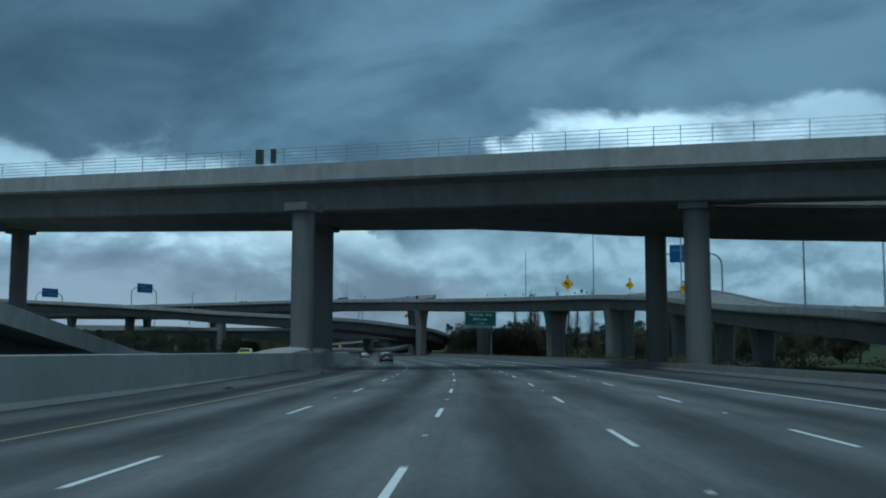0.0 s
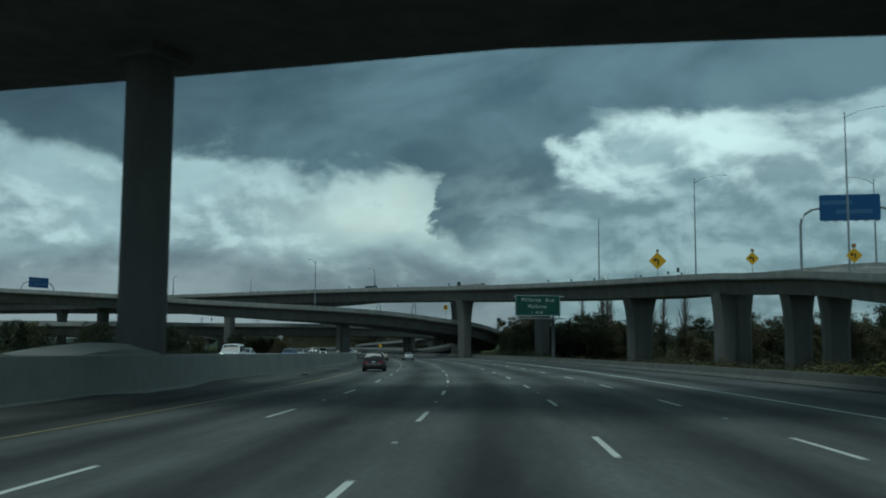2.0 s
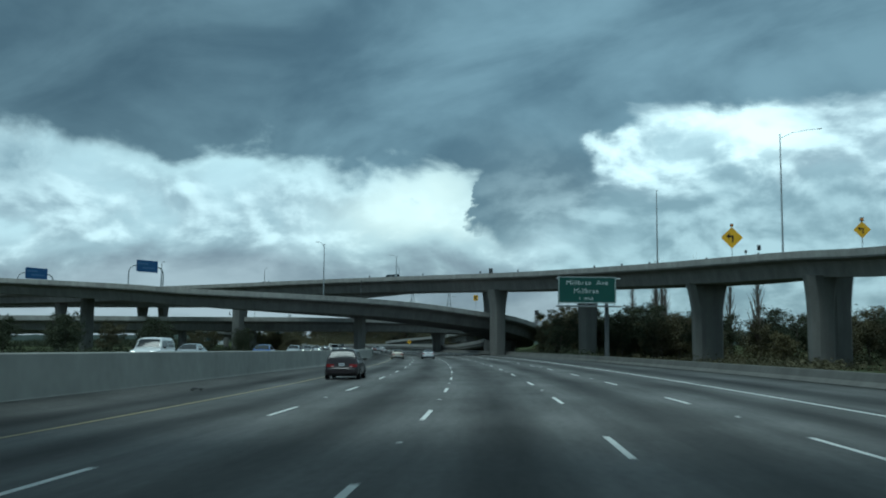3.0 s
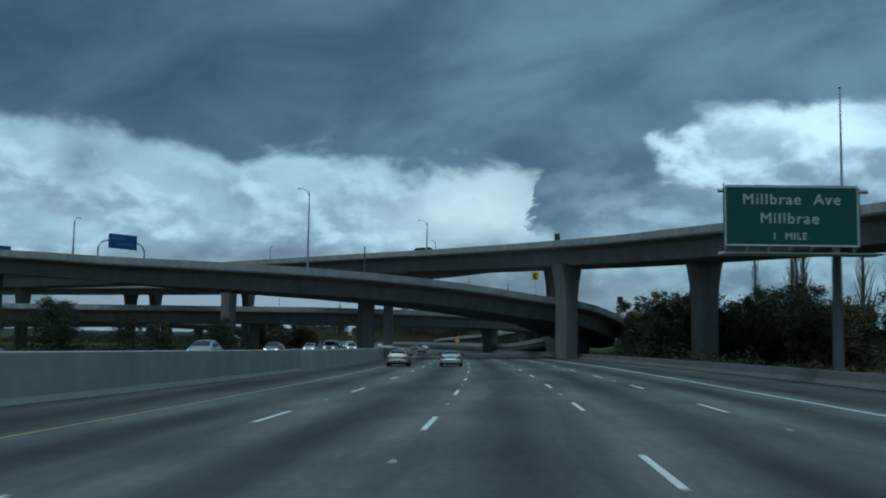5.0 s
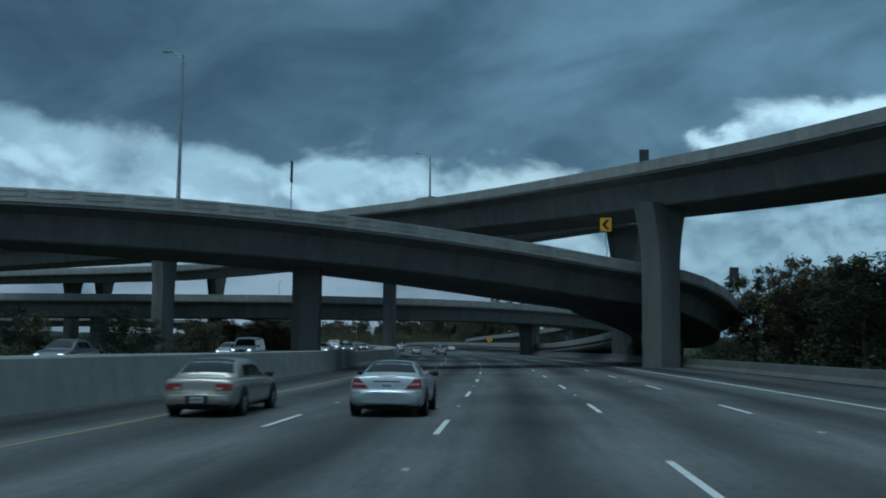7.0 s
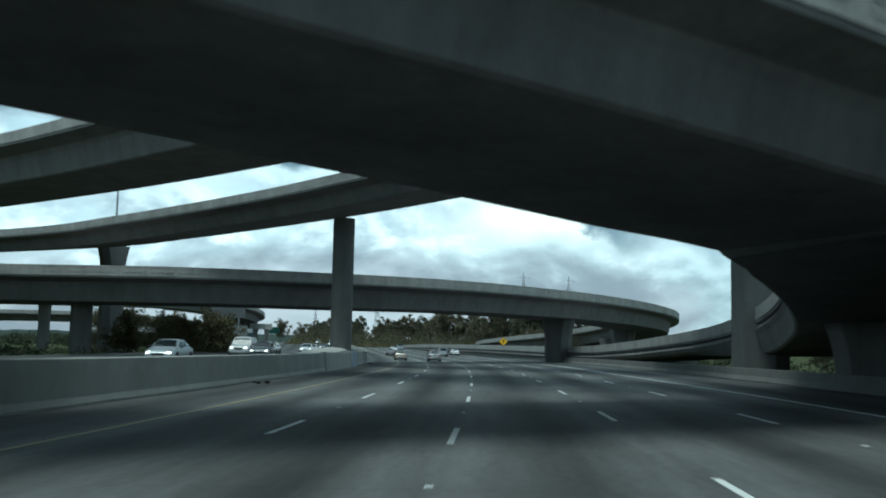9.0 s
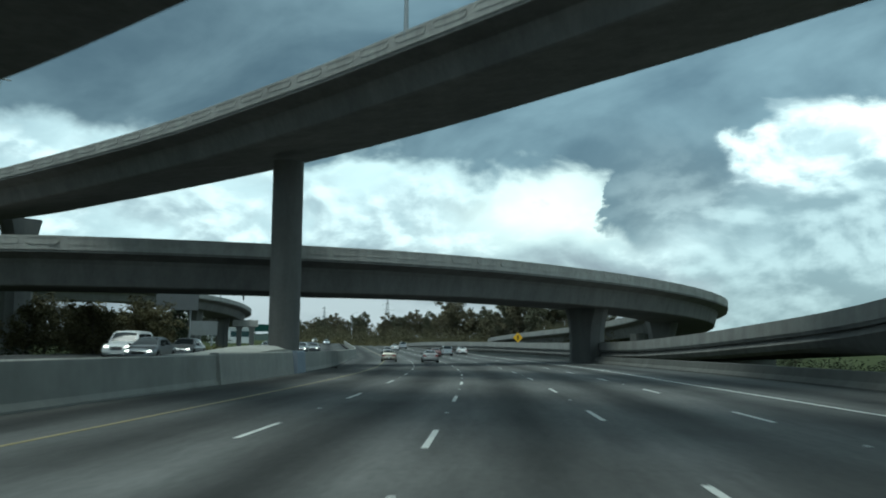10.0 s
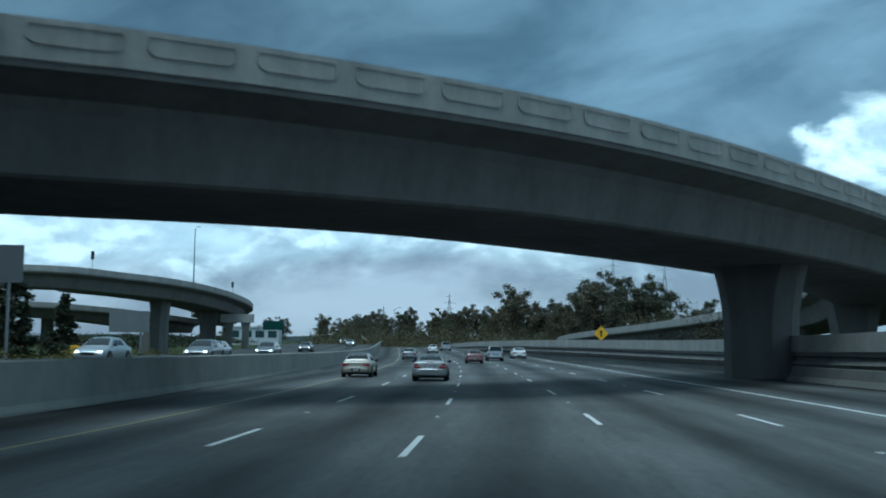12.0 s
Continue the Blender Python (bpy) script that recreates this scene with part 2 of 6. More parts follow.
def tube_into(bm, pts, radius, n=8, caps=True):
    """A round bar along points; radius may be a list."""
    rings = []
    for i, p in enumerate(pts):
        a, b = pts[max(i - 1, 0)], pts[min(i + 1, len(pts) - 1)]
        t = (Vector(b) - Vector(a)).normalized()
        up = Vector((0, 0, 1)) if abs(t.z) < 0.9 else Vector((1, 0, 0))
        u = t.cross(up).normalized()
        v = u.cross(t)
        r = radius[i] if isinstance(radius, (list, tuple)) else radius
        rings.append([bm.verts.new(Vector(p) + r * (math.cos(2 * math.pi * k / n) * u + math.sin(2 * math.pi * k / n) * v)) for k in range(n)])
    for A, B in zip(rings, rings[1:]):
        for k in range(n):
            bm.faces.new((A[k], A[(k + 1) % n], B[(k + 1) % n], B[k]))
    if caps:
        bm.faces.new(rings[0][::-1])
        bm.faces.new(rings[-1])


def loft_into(bm, rings, closed=True, caps=True):
    """Skin over rings of points of equal count."""
    vs = [[bm.verts.new(p) for p in ring] for ring in rings]
    n = len(vs[0])
    for A, B in zip(vs, vs[1:]):
        for k in range(n if closed else n - 1):
            bm.faces.new((A[k], A[(k + 1) % n], B[(k + 1) % n], B[k]))
    if caps and closed:
        bm.faces.new(vs[0][::-1])
        bm.faces.new(vs[-1])


def smooth_all(ob, limit=38):
    me = ob.data
    for p in me.polygons:
        p.use_smooth = True
    me.set_sharp_from_angle(angle=radians(limit))
    return ob


def spline(ctrl, step=3.0):
    """Catmull-Rom through control points, sampled at about equal steps."""
    P = [Vector(c) for c in ctrl]
    P = [2 * P[0] - P[1]] + P + [2 * P[-1] - P[-2]]
    out = []
    for i in range(1, len(P) - 2):
        a, b, c, d = P[i - 1 : i + 3]
        n = max(1, round((c - b).length / step))
        for k in range(n):
            t = k / n
            out.append(0.5 * (2 * b + (c - a) * t + (2 * a - 5 * b + 4 * c - d) * t * t + (3 * b - a - 3 * c + d) * t**3))
    out.append(P[-2])
    return out


def frames_along(pts):
    """For each point of a line the unit vector across it, level, to its left."""
    res = []
    for i, p in enumerate(pts):
        t = pts[min(i + 1, len(pts) - 1)] - pts[max(i - 1, 0)]
        res.append(Vector((-t.y, t.x, 0)).normalized())
    return res


class Deck:
    """A bridge deck whose edge towards the camera runs through ctrl (top of the parapet); far = +1 if the deck lies to the left of that line."""

    def __init__(self, name, label, ctrl, width, depth, bank=0.0, far=1, category="bridge", rail=0.85, inset=1.7, inset_far=None):
        self.pts = spline(ctrl, 3.0)
        self.nrm = [n * far for n in frames_along(self.pts)]
        self.width, self.rail = width, rail
        self.depths = [depth(p) if callable(depth) else depth for p in self.pts]
        self.bank = [bank(p) if callable(bank) else bank for p in self.pts]
        self.ob = thing(name, label, category)
        w, r = width, rail
        far_in = inset_far or inset

        def sweep_banked(bm, pairs):
            loft_into(bm, [[self.spot(i, u, v) for u, v in (pairs(self.depths[i]) if callable(pairs) else pairs)] for i in range(len(self.pts))])

        bm = bmesh.new()
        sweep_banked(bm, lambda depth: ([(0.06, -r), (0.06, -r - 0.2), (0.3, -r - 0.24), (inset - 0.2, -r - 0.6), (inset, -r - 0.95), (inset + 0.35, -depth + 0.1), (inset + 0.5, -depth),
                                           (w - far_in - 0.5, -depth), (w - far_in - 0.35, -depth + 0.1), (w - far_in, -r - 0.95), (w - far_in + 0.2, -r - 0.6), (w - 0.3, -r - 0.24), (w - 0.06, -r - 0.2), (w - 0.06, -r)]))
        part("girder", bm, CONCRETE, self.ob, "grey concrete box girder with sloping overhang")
        for u0, s in ((0, 1), (w, -1)):
            bm = bmesh.new()
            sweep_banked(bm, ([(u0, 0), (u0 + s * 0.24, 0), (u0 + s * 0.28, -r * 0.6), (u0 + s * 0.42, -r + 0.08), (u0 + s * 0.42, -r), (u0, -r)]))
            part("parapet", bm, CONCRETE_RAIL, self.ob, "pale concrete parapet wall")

    def spot(self, i, u, v=0.0):
        return self.pts[i] + self.nrm[i] * u + Vector((0, 0, v + self.bank[i] * u))

    def nearest(self, x, y):
        return min(range(len(self.pts)), key=lambda i: (self.pts[i].x - x) ** 2 + (self.pts[i].y - y) ** 2)

    def column(self, x, y, wide=2.4, deep=1.8, flare=1.6, flare_h=5.0, ground=-0.5, turn=None, bury=0.25):
        """A column with chamfered corners that widens to the top, under the deck at (x, y)."""
        i = self.nearest(x, y)
        n = self.nrm[i] if turn is None else Vector((math.cos(radians(turn)), math.sin(radians(turn)), 0))
        t = Vector((-n.y, n.x, 0))
        u = (Vector((x, y, 0)) - Vector((self.pts[i].x, self.pts[i].y, 0))).dot(self.nrm[i])
        top = self.pts[i].z - self.depths[i] + self.bank[i] * u + bury
        bm = bmesh.new()
        rings = []
        for k in range(13):
            if k == 0:
                z, f = ground, 0.0
            else:
                q = (k - 1) / 11
                z, f = top - flare_h * (1 - q), q * q
            a, b = wide / 2 * (1 + (flare - 1) * f), deep / 2
            c = 0.3 * deep
            o = Vector((x, y, z))
            rings.append([o + n * p + t * q2 for p, q2 in ((a, -b + c), (a, b - c), (a - c, b), (-a + c, b), (-a, b - c), (-a, -b + c), (-a + c, -b), (a - c, -b))])
        loft_into(bm, rings)
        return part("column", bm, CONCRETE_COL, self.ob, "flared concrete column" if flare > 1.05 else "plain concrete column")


    def round_column(self, x, y, radius=0.97, ground=-0.5, cap=True):
        """A round column with a short square cap under the deck."""
        i = self.nearest(x, y)
        n, t = self.nrm[i], Vector((-self.nrm[i].y, self.nrm[i].x, 0))
        top = self.pts[i].z - self.depths[i] + 0.2
        bm = bmesh.new()
        tube_into(bm, [(x, y, ground), (x, y, top - 0.9), (x, y, top)], radius, 20)
        col_ = part("column", bm, CONCRETE_COL, self.ob, "round concrete column")
        smooth_all(col_)
        if not cap:
            return
        bm = bmesh.new()
        o = Vector((x, y, 0))
        loft_into(bm, [[o + n * a * k + t * b * k + Vector((0, 0, z)) for a, b in ((-1.3, -1.1), (1.3, -1.1), (1.3, 1.1), (-1.3, 1.1))] for z, k in ((top - 0.75, 0.93), (top - 0.65, 1.0), (top, 1.0))])
        part("column_cap", bm, CONCRETE_COL, self.ob, "concrete cap block")


# ---- ground and road ----
bm = bmesh.new()
rows_ = [[bm.verts.new((x, y, rise(y) - 0.6)) for x in (-4000, -600, -200, 0, 200, 600, 4000)] for y in (-3000, -200, 0, 200, 430, 470, 520, 600, 700, 850, 1100, 2000, 4800)]
for A, B in zip(rows_, rows_[1:]):
    for k in range(6):
        bm.faces.new((A[k], A[k + 1], B[k + 1], B[k]))
tagged(part("ground", bm, GRASS), "dark grass and scrub verge", "ground", kind="structure")



def pavement_material():
    """Worn concrete pavement: darker drip bands in the lanes' middles, wheel polish, stains, patches and slab joints, by (s, d) in the UV map."""
    m = bpy.data.materials.new("road_pavement")
    m.use_nodes = True
    N, L = m.node_tree.nodes, m.node_tree.links
    bsdf = N["Principled BSDF"]
    uv = N.new("ShaderNodeUVMap")
    uv.uv_map = "plan"
    sep = N.new("ShaderNodeSeparateXYZ")
    L.new(uv.outputs[0], sep.inputs[0])

    def math_(op, a, b=0.0, c=0.0):
        n = N.new("ShaderNodeMath")
        n.operation = op
        for i, v in enumerate((a, b, c)):
            if isinstance(v, (int, float)):
                n.inputs[i].default_value = v
            else:
                L.new(v, n.inputs[i])
        return n.outputs[0]

    def noise_(scale, detail, sx=1.0, sy=1.0, rough=0.6):
        mp = N.new("ShaderNodeMapping")
        mp.inputs["Scale"].default_value = (sx, sy, 1)
        L.new(uv.outputs[0], mp.inputs["Vector"])
        n = N.new("ShaderNodeTexNoise")
        n.inputs["Scale"].default_value, n.inputs["Detail"].default_value, n.inputs["Roughness"].default_value = scale, detail, rough
        L.new(mp.outputs[0], n.inputs["Vector"])
        return n.outputs["Fac"]

    s_, d_ = sep.outputs[0], sep.outputs[1]
    lane = math_("MULTIPLY", d_, 2 * math.pi / 3.66)
    mid = math_("POWER", math_("MULTIPLY_ADD", math_("COSINE", lane), -0.5, 0.5), 1.7)            # 1 in a lane's middle
    drip = math_("MULTIPLY", mid, math_("MULTIPLY_ADD", noise_(0.05, 3, 1, 4), 0.9, 0.25))
    tone = math_("MULTIPLY_ADD", drip, -0.84, 1.12)
    tone = math_("MULTIPLY", tone, math_("MULTIPLY_ADD", noise_(0.8, 6, 0.08, 1), 1.7, 0.15))         # long streaks
    tone = math_("MULTIPLY", tone, math_("MULTIPLY_ADD", noise_(0.10, 5), 1.3, 0.35))               # broad stains
    tone = math_("MULTIPLY", tone, math_("MULTIPLY_ADD", noise_(6, 4), 1.0, 0.5))                 # grain
    shoulder = math_("SMOOTH_MAX", math_("MULTIPLY", math_("SUBTRACT", -7.1, d_), 2.2), math_("MULTIPLY", math_("SUBTRACT", d_, 11.3), 2.2), 0.1)
    shoulder = math_("MINIMUM", math_("MAXIMUM", math_("ADD", shoulder, math_("MULTIPLY_ADD", noise_(0.3, 4, 0.3, 1), 1.6, -0.8)), 0.0), 1.0)
    tone = math_("MULTIPLY", tone, math_("MULTIPLY_ADD", shoulder, -0.32, 1.0))                     # darker shoulders
    joint = math_("LESS_THAN", math_("ABSOLUTE", math_("SUBTRACT", math_("FRACT", math_("MULTIPLY", s_, 1 / 4.6)), 0.5)), 0.006)
    tone = math_("MULTIPLY", tone, math_("MULTIPLY_ADD", joint, -0.25, 1.0))
    n = N.new("ShaderNodeVectorMath")
    n.operation = "SCALE"
    n.inputs[0].default_value = (0.103, 0.104, 0.101)
    L.new(tone, n.inputs["Scale"])
    L.new(n.outputs[0], bsdf.inputs["Base Color"])
    L.new(math_("MULTIPLY_ADD", noise_(0.5, 4, 0.3, 1), 0.3, 0.55), bsdf.inputs["Roughness"])
    bsdf.inputs["Specular IOR Level"].default_value = 0.08
    b = N.new("ShaderNodeBump")
    b.inputs["Strength"].default_value, b.inputs["Distance"].default_value = 0.3, 0.01
    L.new(noise_(40, 4), b.inputs["Height"])
    L.new(b.outputs[0], bsdf.inputs["Normal"])
    return m


PAVEMENT = pavement_material()


def road_strip(name, label, ds, s_from, s_to, zoff=0.0, step=4.0):
    bm = bmesh.new()
    uvl = bm.loops.layers.uv.new("plan")
    grid, plan = [], {}
    for s in np.arange(s_from, s_to, step):
        row = []
        for d in ds:
            v = bm.verts.new(at(s, d, zoff))
            plan[v] = (s, d)
            row.append(v)
        grid.append(row)
    for A, B in zip(grid, grid[1:]):
        for k in range(len(ds) - 1):
            f = bm.faces.new((A[k], A[k + 1], B[k + 1], B[k]))
            for lp in f.loops:
                lp[uvl].uv = plan[lp.vert]
    geom = bmesh.ops.extrude_face_region(bm, geom=bm.faces[:])
    bmesh.ops.translate(bm, vec=(0, 0, -0.45), verts=[g for g in geom["geom"] if isinstance(g, bmesh.types.BMVert)])
    bmesh.ops.recalc_face_normals(bm, faces=bm.faces[:])
    return tagged(part(name, bm, PAVEMENT), label, "road", kind="structure")


ss = np.arange(-60, 1100, 4.0)
road_strip("road", "grey worn freeway pavement with darker bands along the lanes", (-12.6, -10.6, -7, -3.5, 0, 3.5, 7, 11, 16.5), -60, 1100)
road_strip("road", "grey pavement of the gore beside the merging ramp", (16.5, 19, 23, 27, 31), 410, 640, 0.0)
road_strip("road", "opposite carriageway of the freeway, grey worn pavement", (-34, -28, -22, -16, -13.0), -60, 1100, -0.02)

# ---- barriers ----
def median_d(s):
    """How far the median barrier stands left of its usual line."""
    return float(np.interp(s, (-60, 60, 78, 83, 89, 94, 98, 104, 110, 150, 205, 395, 430), (-1.5, -1.5, -1.4, -0.8, -0.8, -0.9, -0.5, -0.5, -0.9, -0.7, 0.0, 0.0, -0.5)))


def median_h(s):
    return float(np.interp(s, (40, 110, 200, 240, 300, 350, 400), (1.6, 1.55, 1.42, 1.42, 1.32, 1.32, 1.38)))


def median_ring(s):
    o, h = median_d(s), median_h(s)
    prof = ((-10.58, 0), (-10.58, 0.07), (-10.66, 0.25), (-10.72, h - 0.04), (-10.76, h), (-10.98, h), (-11.02, h - 0.04), (-11.14, 0.4), (-11.14, -0.3), (-10.58, -0.3))
    ring = []
    for d, z in prof:
        v = at(s, d, z)
        ring.append(v + Vector((math.cos(heading(s)), math.sin(heading(s)), 0)) * o)
    return ring


bm = bmesh.new()
loft_into(bm, [median_ring(s) for s in np.concatenate([np.arange(-60, 60, 4.0), np.arange(60, 120, 1.0), np.arange(120, 1100, 4.0)])])
tagged(part("median_barrier", bm, CONCRETE_WALL), "tall weathered concrete median barrier", "barrier", kind="structure")
SIDE_CONCRETE = material("dark_barrier_concrete", (0.13, 0.13, 0.122), 0.9, var=0.3, scale=0.3, fine=2, streaks=0.3, spec=0.06)
bm = bmesh.new()
rings = []
for s in ss[ss < 416]:
    h = float(np.interp(s, (120, 240, 330), (0.58, 0.68, 0.74)))
    rings.append([at(s, d, z) for d, z in ((16.2, -0.3), (16.2, 0.05), (16.42, h * 0.4), (16.55, h - 0.03), (16.58, h), (16.72, h), (16.75, h - 0.03), (16.8, 0.0), (16.8, -0.6))])
loft_into(bm, rings)
tagged(part("side_barrier", bm, SIDE_CONCRETE), "low dark concrete barrier along the shoulder", "barrier", kind="structure")

# ---- lane markings ----
PAINT = material("lane_paint", (0.62, 0.63, 0.6), 0.6, var=0.25, scale=3, fine=20, bump=0.1)
YELLOW = material("yellow_paint", (0.24, 0.20, 0.095), 0.6, var=0.5, scale=3, fine=20, bump=0.1)
LANES = {-1: ((-4.02, -3.76, -3.47), -2.37), 0: ((0.0, 0.0, 0.0), -4.02), 1: ((3.69, 3.66, 3.65), 2.60), 2: ((7.28, 7.28, 7.41), 2.33)}


def lane_d(j, s):
    return float(np.interp(s, (30, 180, 350), LANES[j][0]))


markings = thing("lane_markings", "white broken lane lines and solid edge lines painted on the pavement", "road marking", kind="structure")
for j in LANES:
    for k in range(-4, 40):
        s = LANES[j][1] + 14.63 * k
        bm = bmesh.new()
        loft_into(bm, [[at(q, lane_d(j, q) + o, z) for o, z in ((-0.06, 0.0), (-0.06, 0.006), (0.06, 0.006), (0.06, 0.0))] for q in (s + 0.15, s + 2.0, s + 3.85)])
        part("lane_dash", bm, PAINT, markings)
EDGES = {"yellow": ((20, -8.0), (150, -7.3), (230, -6.9), (330, -7.0), (385, -6.7), (500, -6.9)), "white": ((30, 11.6), (105, 10.7), (195, 10.9), (240, 11.2), (310, 11.0), (350, 10.4), (390, 10.8), (500, 11.2))}
for tone, m in (("yellow", YELLOW), ("white", PAINT)):
    bm = bmesh.new()
    run = [(q, float(np.interp(q, [k[0] for k in EDGES[tone]], [k[1] for k in EDGES[tone]]))) for q in np.arange(-50, 900, 4.0)]
    loft_into(bm, [[at(q, d + o, z) for o, z in ((-0.06, 0.0), (-0.06, 0.006), (0.06, 0.006), (0.06, 0.0))] for q, d in run])
    part("edge_line", bm, m, markings, "solid " + tone + " edge line")

# ---- bridges ----
high = Deck("high_flyover", "high curved concrete flyover on flared columns",
            [(32, -80, 0.1), (35, 20, 1.2), (36, 60, 3.2), (37, 85, 4.7), (37.8, 112, 6.4), (37.6, 140, 7.9), (36.2, 165, 9.6), (33.5, 192, 12.0), (29.8, 210, 13.15), (24.7, 222, 13.9), (11.0, 248.4, 14.8), (-3.0, 270.2, 15.6), (-15.2, 287.2, 16.3), (-37.4, 310.5, 17.35), (-58.6, 324.9, 17.75), (-80.4, 336.2, 17.75), (-108.8, 346.8, 17.5), (-158.9, 361.8, 17.1), (-298.9, 403.8, 15.9)],
            11.8, 3.4, bank=lambda p: 0.11 * max(0.0, min(1.0, (236 - p.y) / 30)) * max(0.0, min(1.0, (p.y - 165) / 30)), far=-1)
for x, y, w, fl in ((-17.4, 293.8, 3.2, 1.5), (0.5, 279.0, 3.4, 1.5), (18.2, 246.4, 4.9, 1.42), (28.6, 219.5, 3.3, 1.35), (32.6, 227.6, 3.4, 1.35), (35.9, 204.2, 3.6, 1.4), (38.4, 195.0, 3.4, 1.4), (42.4, 177, 3.2, 1.5), (43.6, 157, 3.2, 1.5), (-88.6, 342.1, 3.4, 1.25), (-150, 365, 3.2, 1.5)):
    high.column(x, y, w, 2.2, fl, 6.0)
loop = Deck("loop_flyover", "curved concrete ramp flyover descending across the freeway",
            [(-260, 312, 19), (-170, 292, 17.5), (-125.5, 281.9, 15.5), (-88.5, 269.6, 13.3), (-71.8, 264.4, 12.0), (-55.5, 264.7, 11.2), (-42.0, 271.8, 10.7), (-31.1, 283.4, 10.1), (-21.6, 292.2, 9.0), (-13.9, 301.8, 8.0), (-9.8, 327.0, 6.3), (-12.4, 348.5, 4.5), (-19.1, 374, 3.55), (-26.9, 398.5, 2.9), (-34.9, 422.7, 2.5), (-42.7, 446.7, 2.5)] + [tuple(at(s_, d_, z_)) for s_, d_, z_ in ((480, 26, 2.35), (520, 22.6, 2.1), (555, 20.5, 1.6), (590, 19.0, 0.9), (625, 18.0, 0.1))],
            12.5, lambda p: 3.15 - 1.2 * max(0.0, min(1.0, (p.y - 338) / 26)), bank=lambda p: -0.022 * max(0.0, min(1.0, (p.x + 35) / 7)), far=1, inset_far=0.2)
for x, y, w in ((-42.9, 281.2, 2.4), (-98.8, 281.4, 3.0), (-140, 291, 3.0)):
    loop.column(x, y, w, 1.8, 1.0)
loop.column(-18.0, 323.0, 4.2, 2.4, 1.3, 3.0)
upper = Deck("upper_ramp", "straight high concrete ramp bridge on tall columns",
             [(-300, 432, 16), (-190, 402, 16.4), (-150, 391, 16.1), (-108, 376.6, 15.6), (-91, 370, 16.0), (-71, 361, 16.75), (-57, 353, 17.3), (-47.6, 347.2, 17.8), (-38, 341, 18.35), (-23.4, 330.0, 18.9)],
             13.4, 2.8, bank=0.12, far=1)
upper.round_column(-61.0, 363.2, 1.06, cap=False)
for x, y in ((-104.5, 391.0), (-133.0, 397.5), (-139.0, 395.5)):
    upper.column(x, y, 3.2, 2.2, 1.5, 5.0)
upper.column(-22.8, 340.0, 3.7, 2.8, 1.45, 7.0, turn=-4)
near_curve = Deck("curved_connector", "wide curving concrete connector bridge over the freeway",
                  [(-300, 338, 9.2), (-190, 345, 9.4), (-140, 350, 9.5), (-91, 361.7, 9.7), (-78, 366.8, 9.8), (-64, 376.4, 9.85), (-55, 386, 9.9), (-48, 397.3, 9.9), (-40.2, 416, 9.9), (-33.9, 436, 9.6), (-31.0, 458, 9.2), (-33.0, 482, 8.4), (-42, 508, 7.4), (-56, 535, 6.4), (-71, 562, 5.6), (-84, 592, 4.9), (-93, 625, 4.4), (-100, 660, 4.1)],
                  12.8, lambda p: 3.6 + 0.17 * max(0.0, min(1.0, (-52 - p.x) / 10)), far=1, rail=1.08)
near_curve.column(-47.0, 416.0, 3.9, 2.6, 1.35, 4.0)
near_curve.column(-93.2, 367.8, 2.6, 2.0, 1.0)
near_curve.column(-112.1, 362.7, 2.6, 2.0, 1.0)
near_curve.column(-40.5, 452, 3.6, 2.6, 1.35, 4.0)
near_curve.column(-46.0, 488, 3.6, 2.6, 1.35, 4.0)
front = Deck("overpass", "long concrete overpass with parapet and pipe railing",
             [(-420, 253.8, 30.0), (-150, 142.4, 23.0), (-48.5, 100.5, 19.1), (-16.7, 87.4, 17.9), (7.3, 77.4, 17.1), (28.4, 68.8, 16.3), (90, 43.4, 14.0), (330, -55, 5.0)], 7.8, 3.95, far=1, rail=1.5, inset=1.5, inset_far=3.2)
# Rail stretched down: its pale concrete stands in for light in the gap.
back = Deck("overpass", "second parallel concrete overpass behind a narrow gap",
            [(-420, 245, 30.4), (-150, 140, 23.4), (-48, 103.4, 19.2), (-15, 93.2, 18.1), (1.7, 88.2, 17.6), (14.7, 84.3, 17.0), (32, 80.4, 16.1), (90, 64.5, 13.7), (330, -10, 5.0)], 12.0, 4.2, bank=lambda p: -0.06 * max(0.0, min(1.0, (p.x + 3) / 14)), far=1, rail=2.95, inset=0.9, inset_far=1.4)
for x, y in ((-14.3, 84.9), (17.2, 77.2), (-52, 105.7)):
    front.round_column(x, y)
for x, y in ((-14.9, 99.6), (16.6, 92.2), (-52, 113)):
    back.round_column(x, y)
west = Deck("far_flyover", "distant curved concrete flyover on flared columns",
            [(-330, 430, 12.5), (-240, 447, 12.8), (-180, 459, 12.9), (-144.9, 469.3, 12.7), (-137.5, 481, 12.3), (-135.5, 496, 11.8), (-139.5, 516, 11.0), (-150, 540, 10.2), (-166, 562, 9.4)], 11, 3.0, far=1)
for x, y in ((-141, 495, ), (-146, 517), (-172, 470)):
    west.column(x, y, 2.8, 2.2, 1.3, 4.0, ground=0.0)
west_low = Deck("far_flyover", "lower distant ramp bridge under the curved flyover",
                [(-330, 455, 8.5), (-240, 470, 8.6), (-190, 484, 9.3), (-166, 492, 8.9), (-157, 500, 8.3), (-153, 512, 7.5), (-152, 524, 6.8)], 10, 2.6, far=1)
for x, y in ((-168, 501), (-152, 508)):
    west_low.column(x, y, 2.4, 2.0, 1.0, ground=0.0)


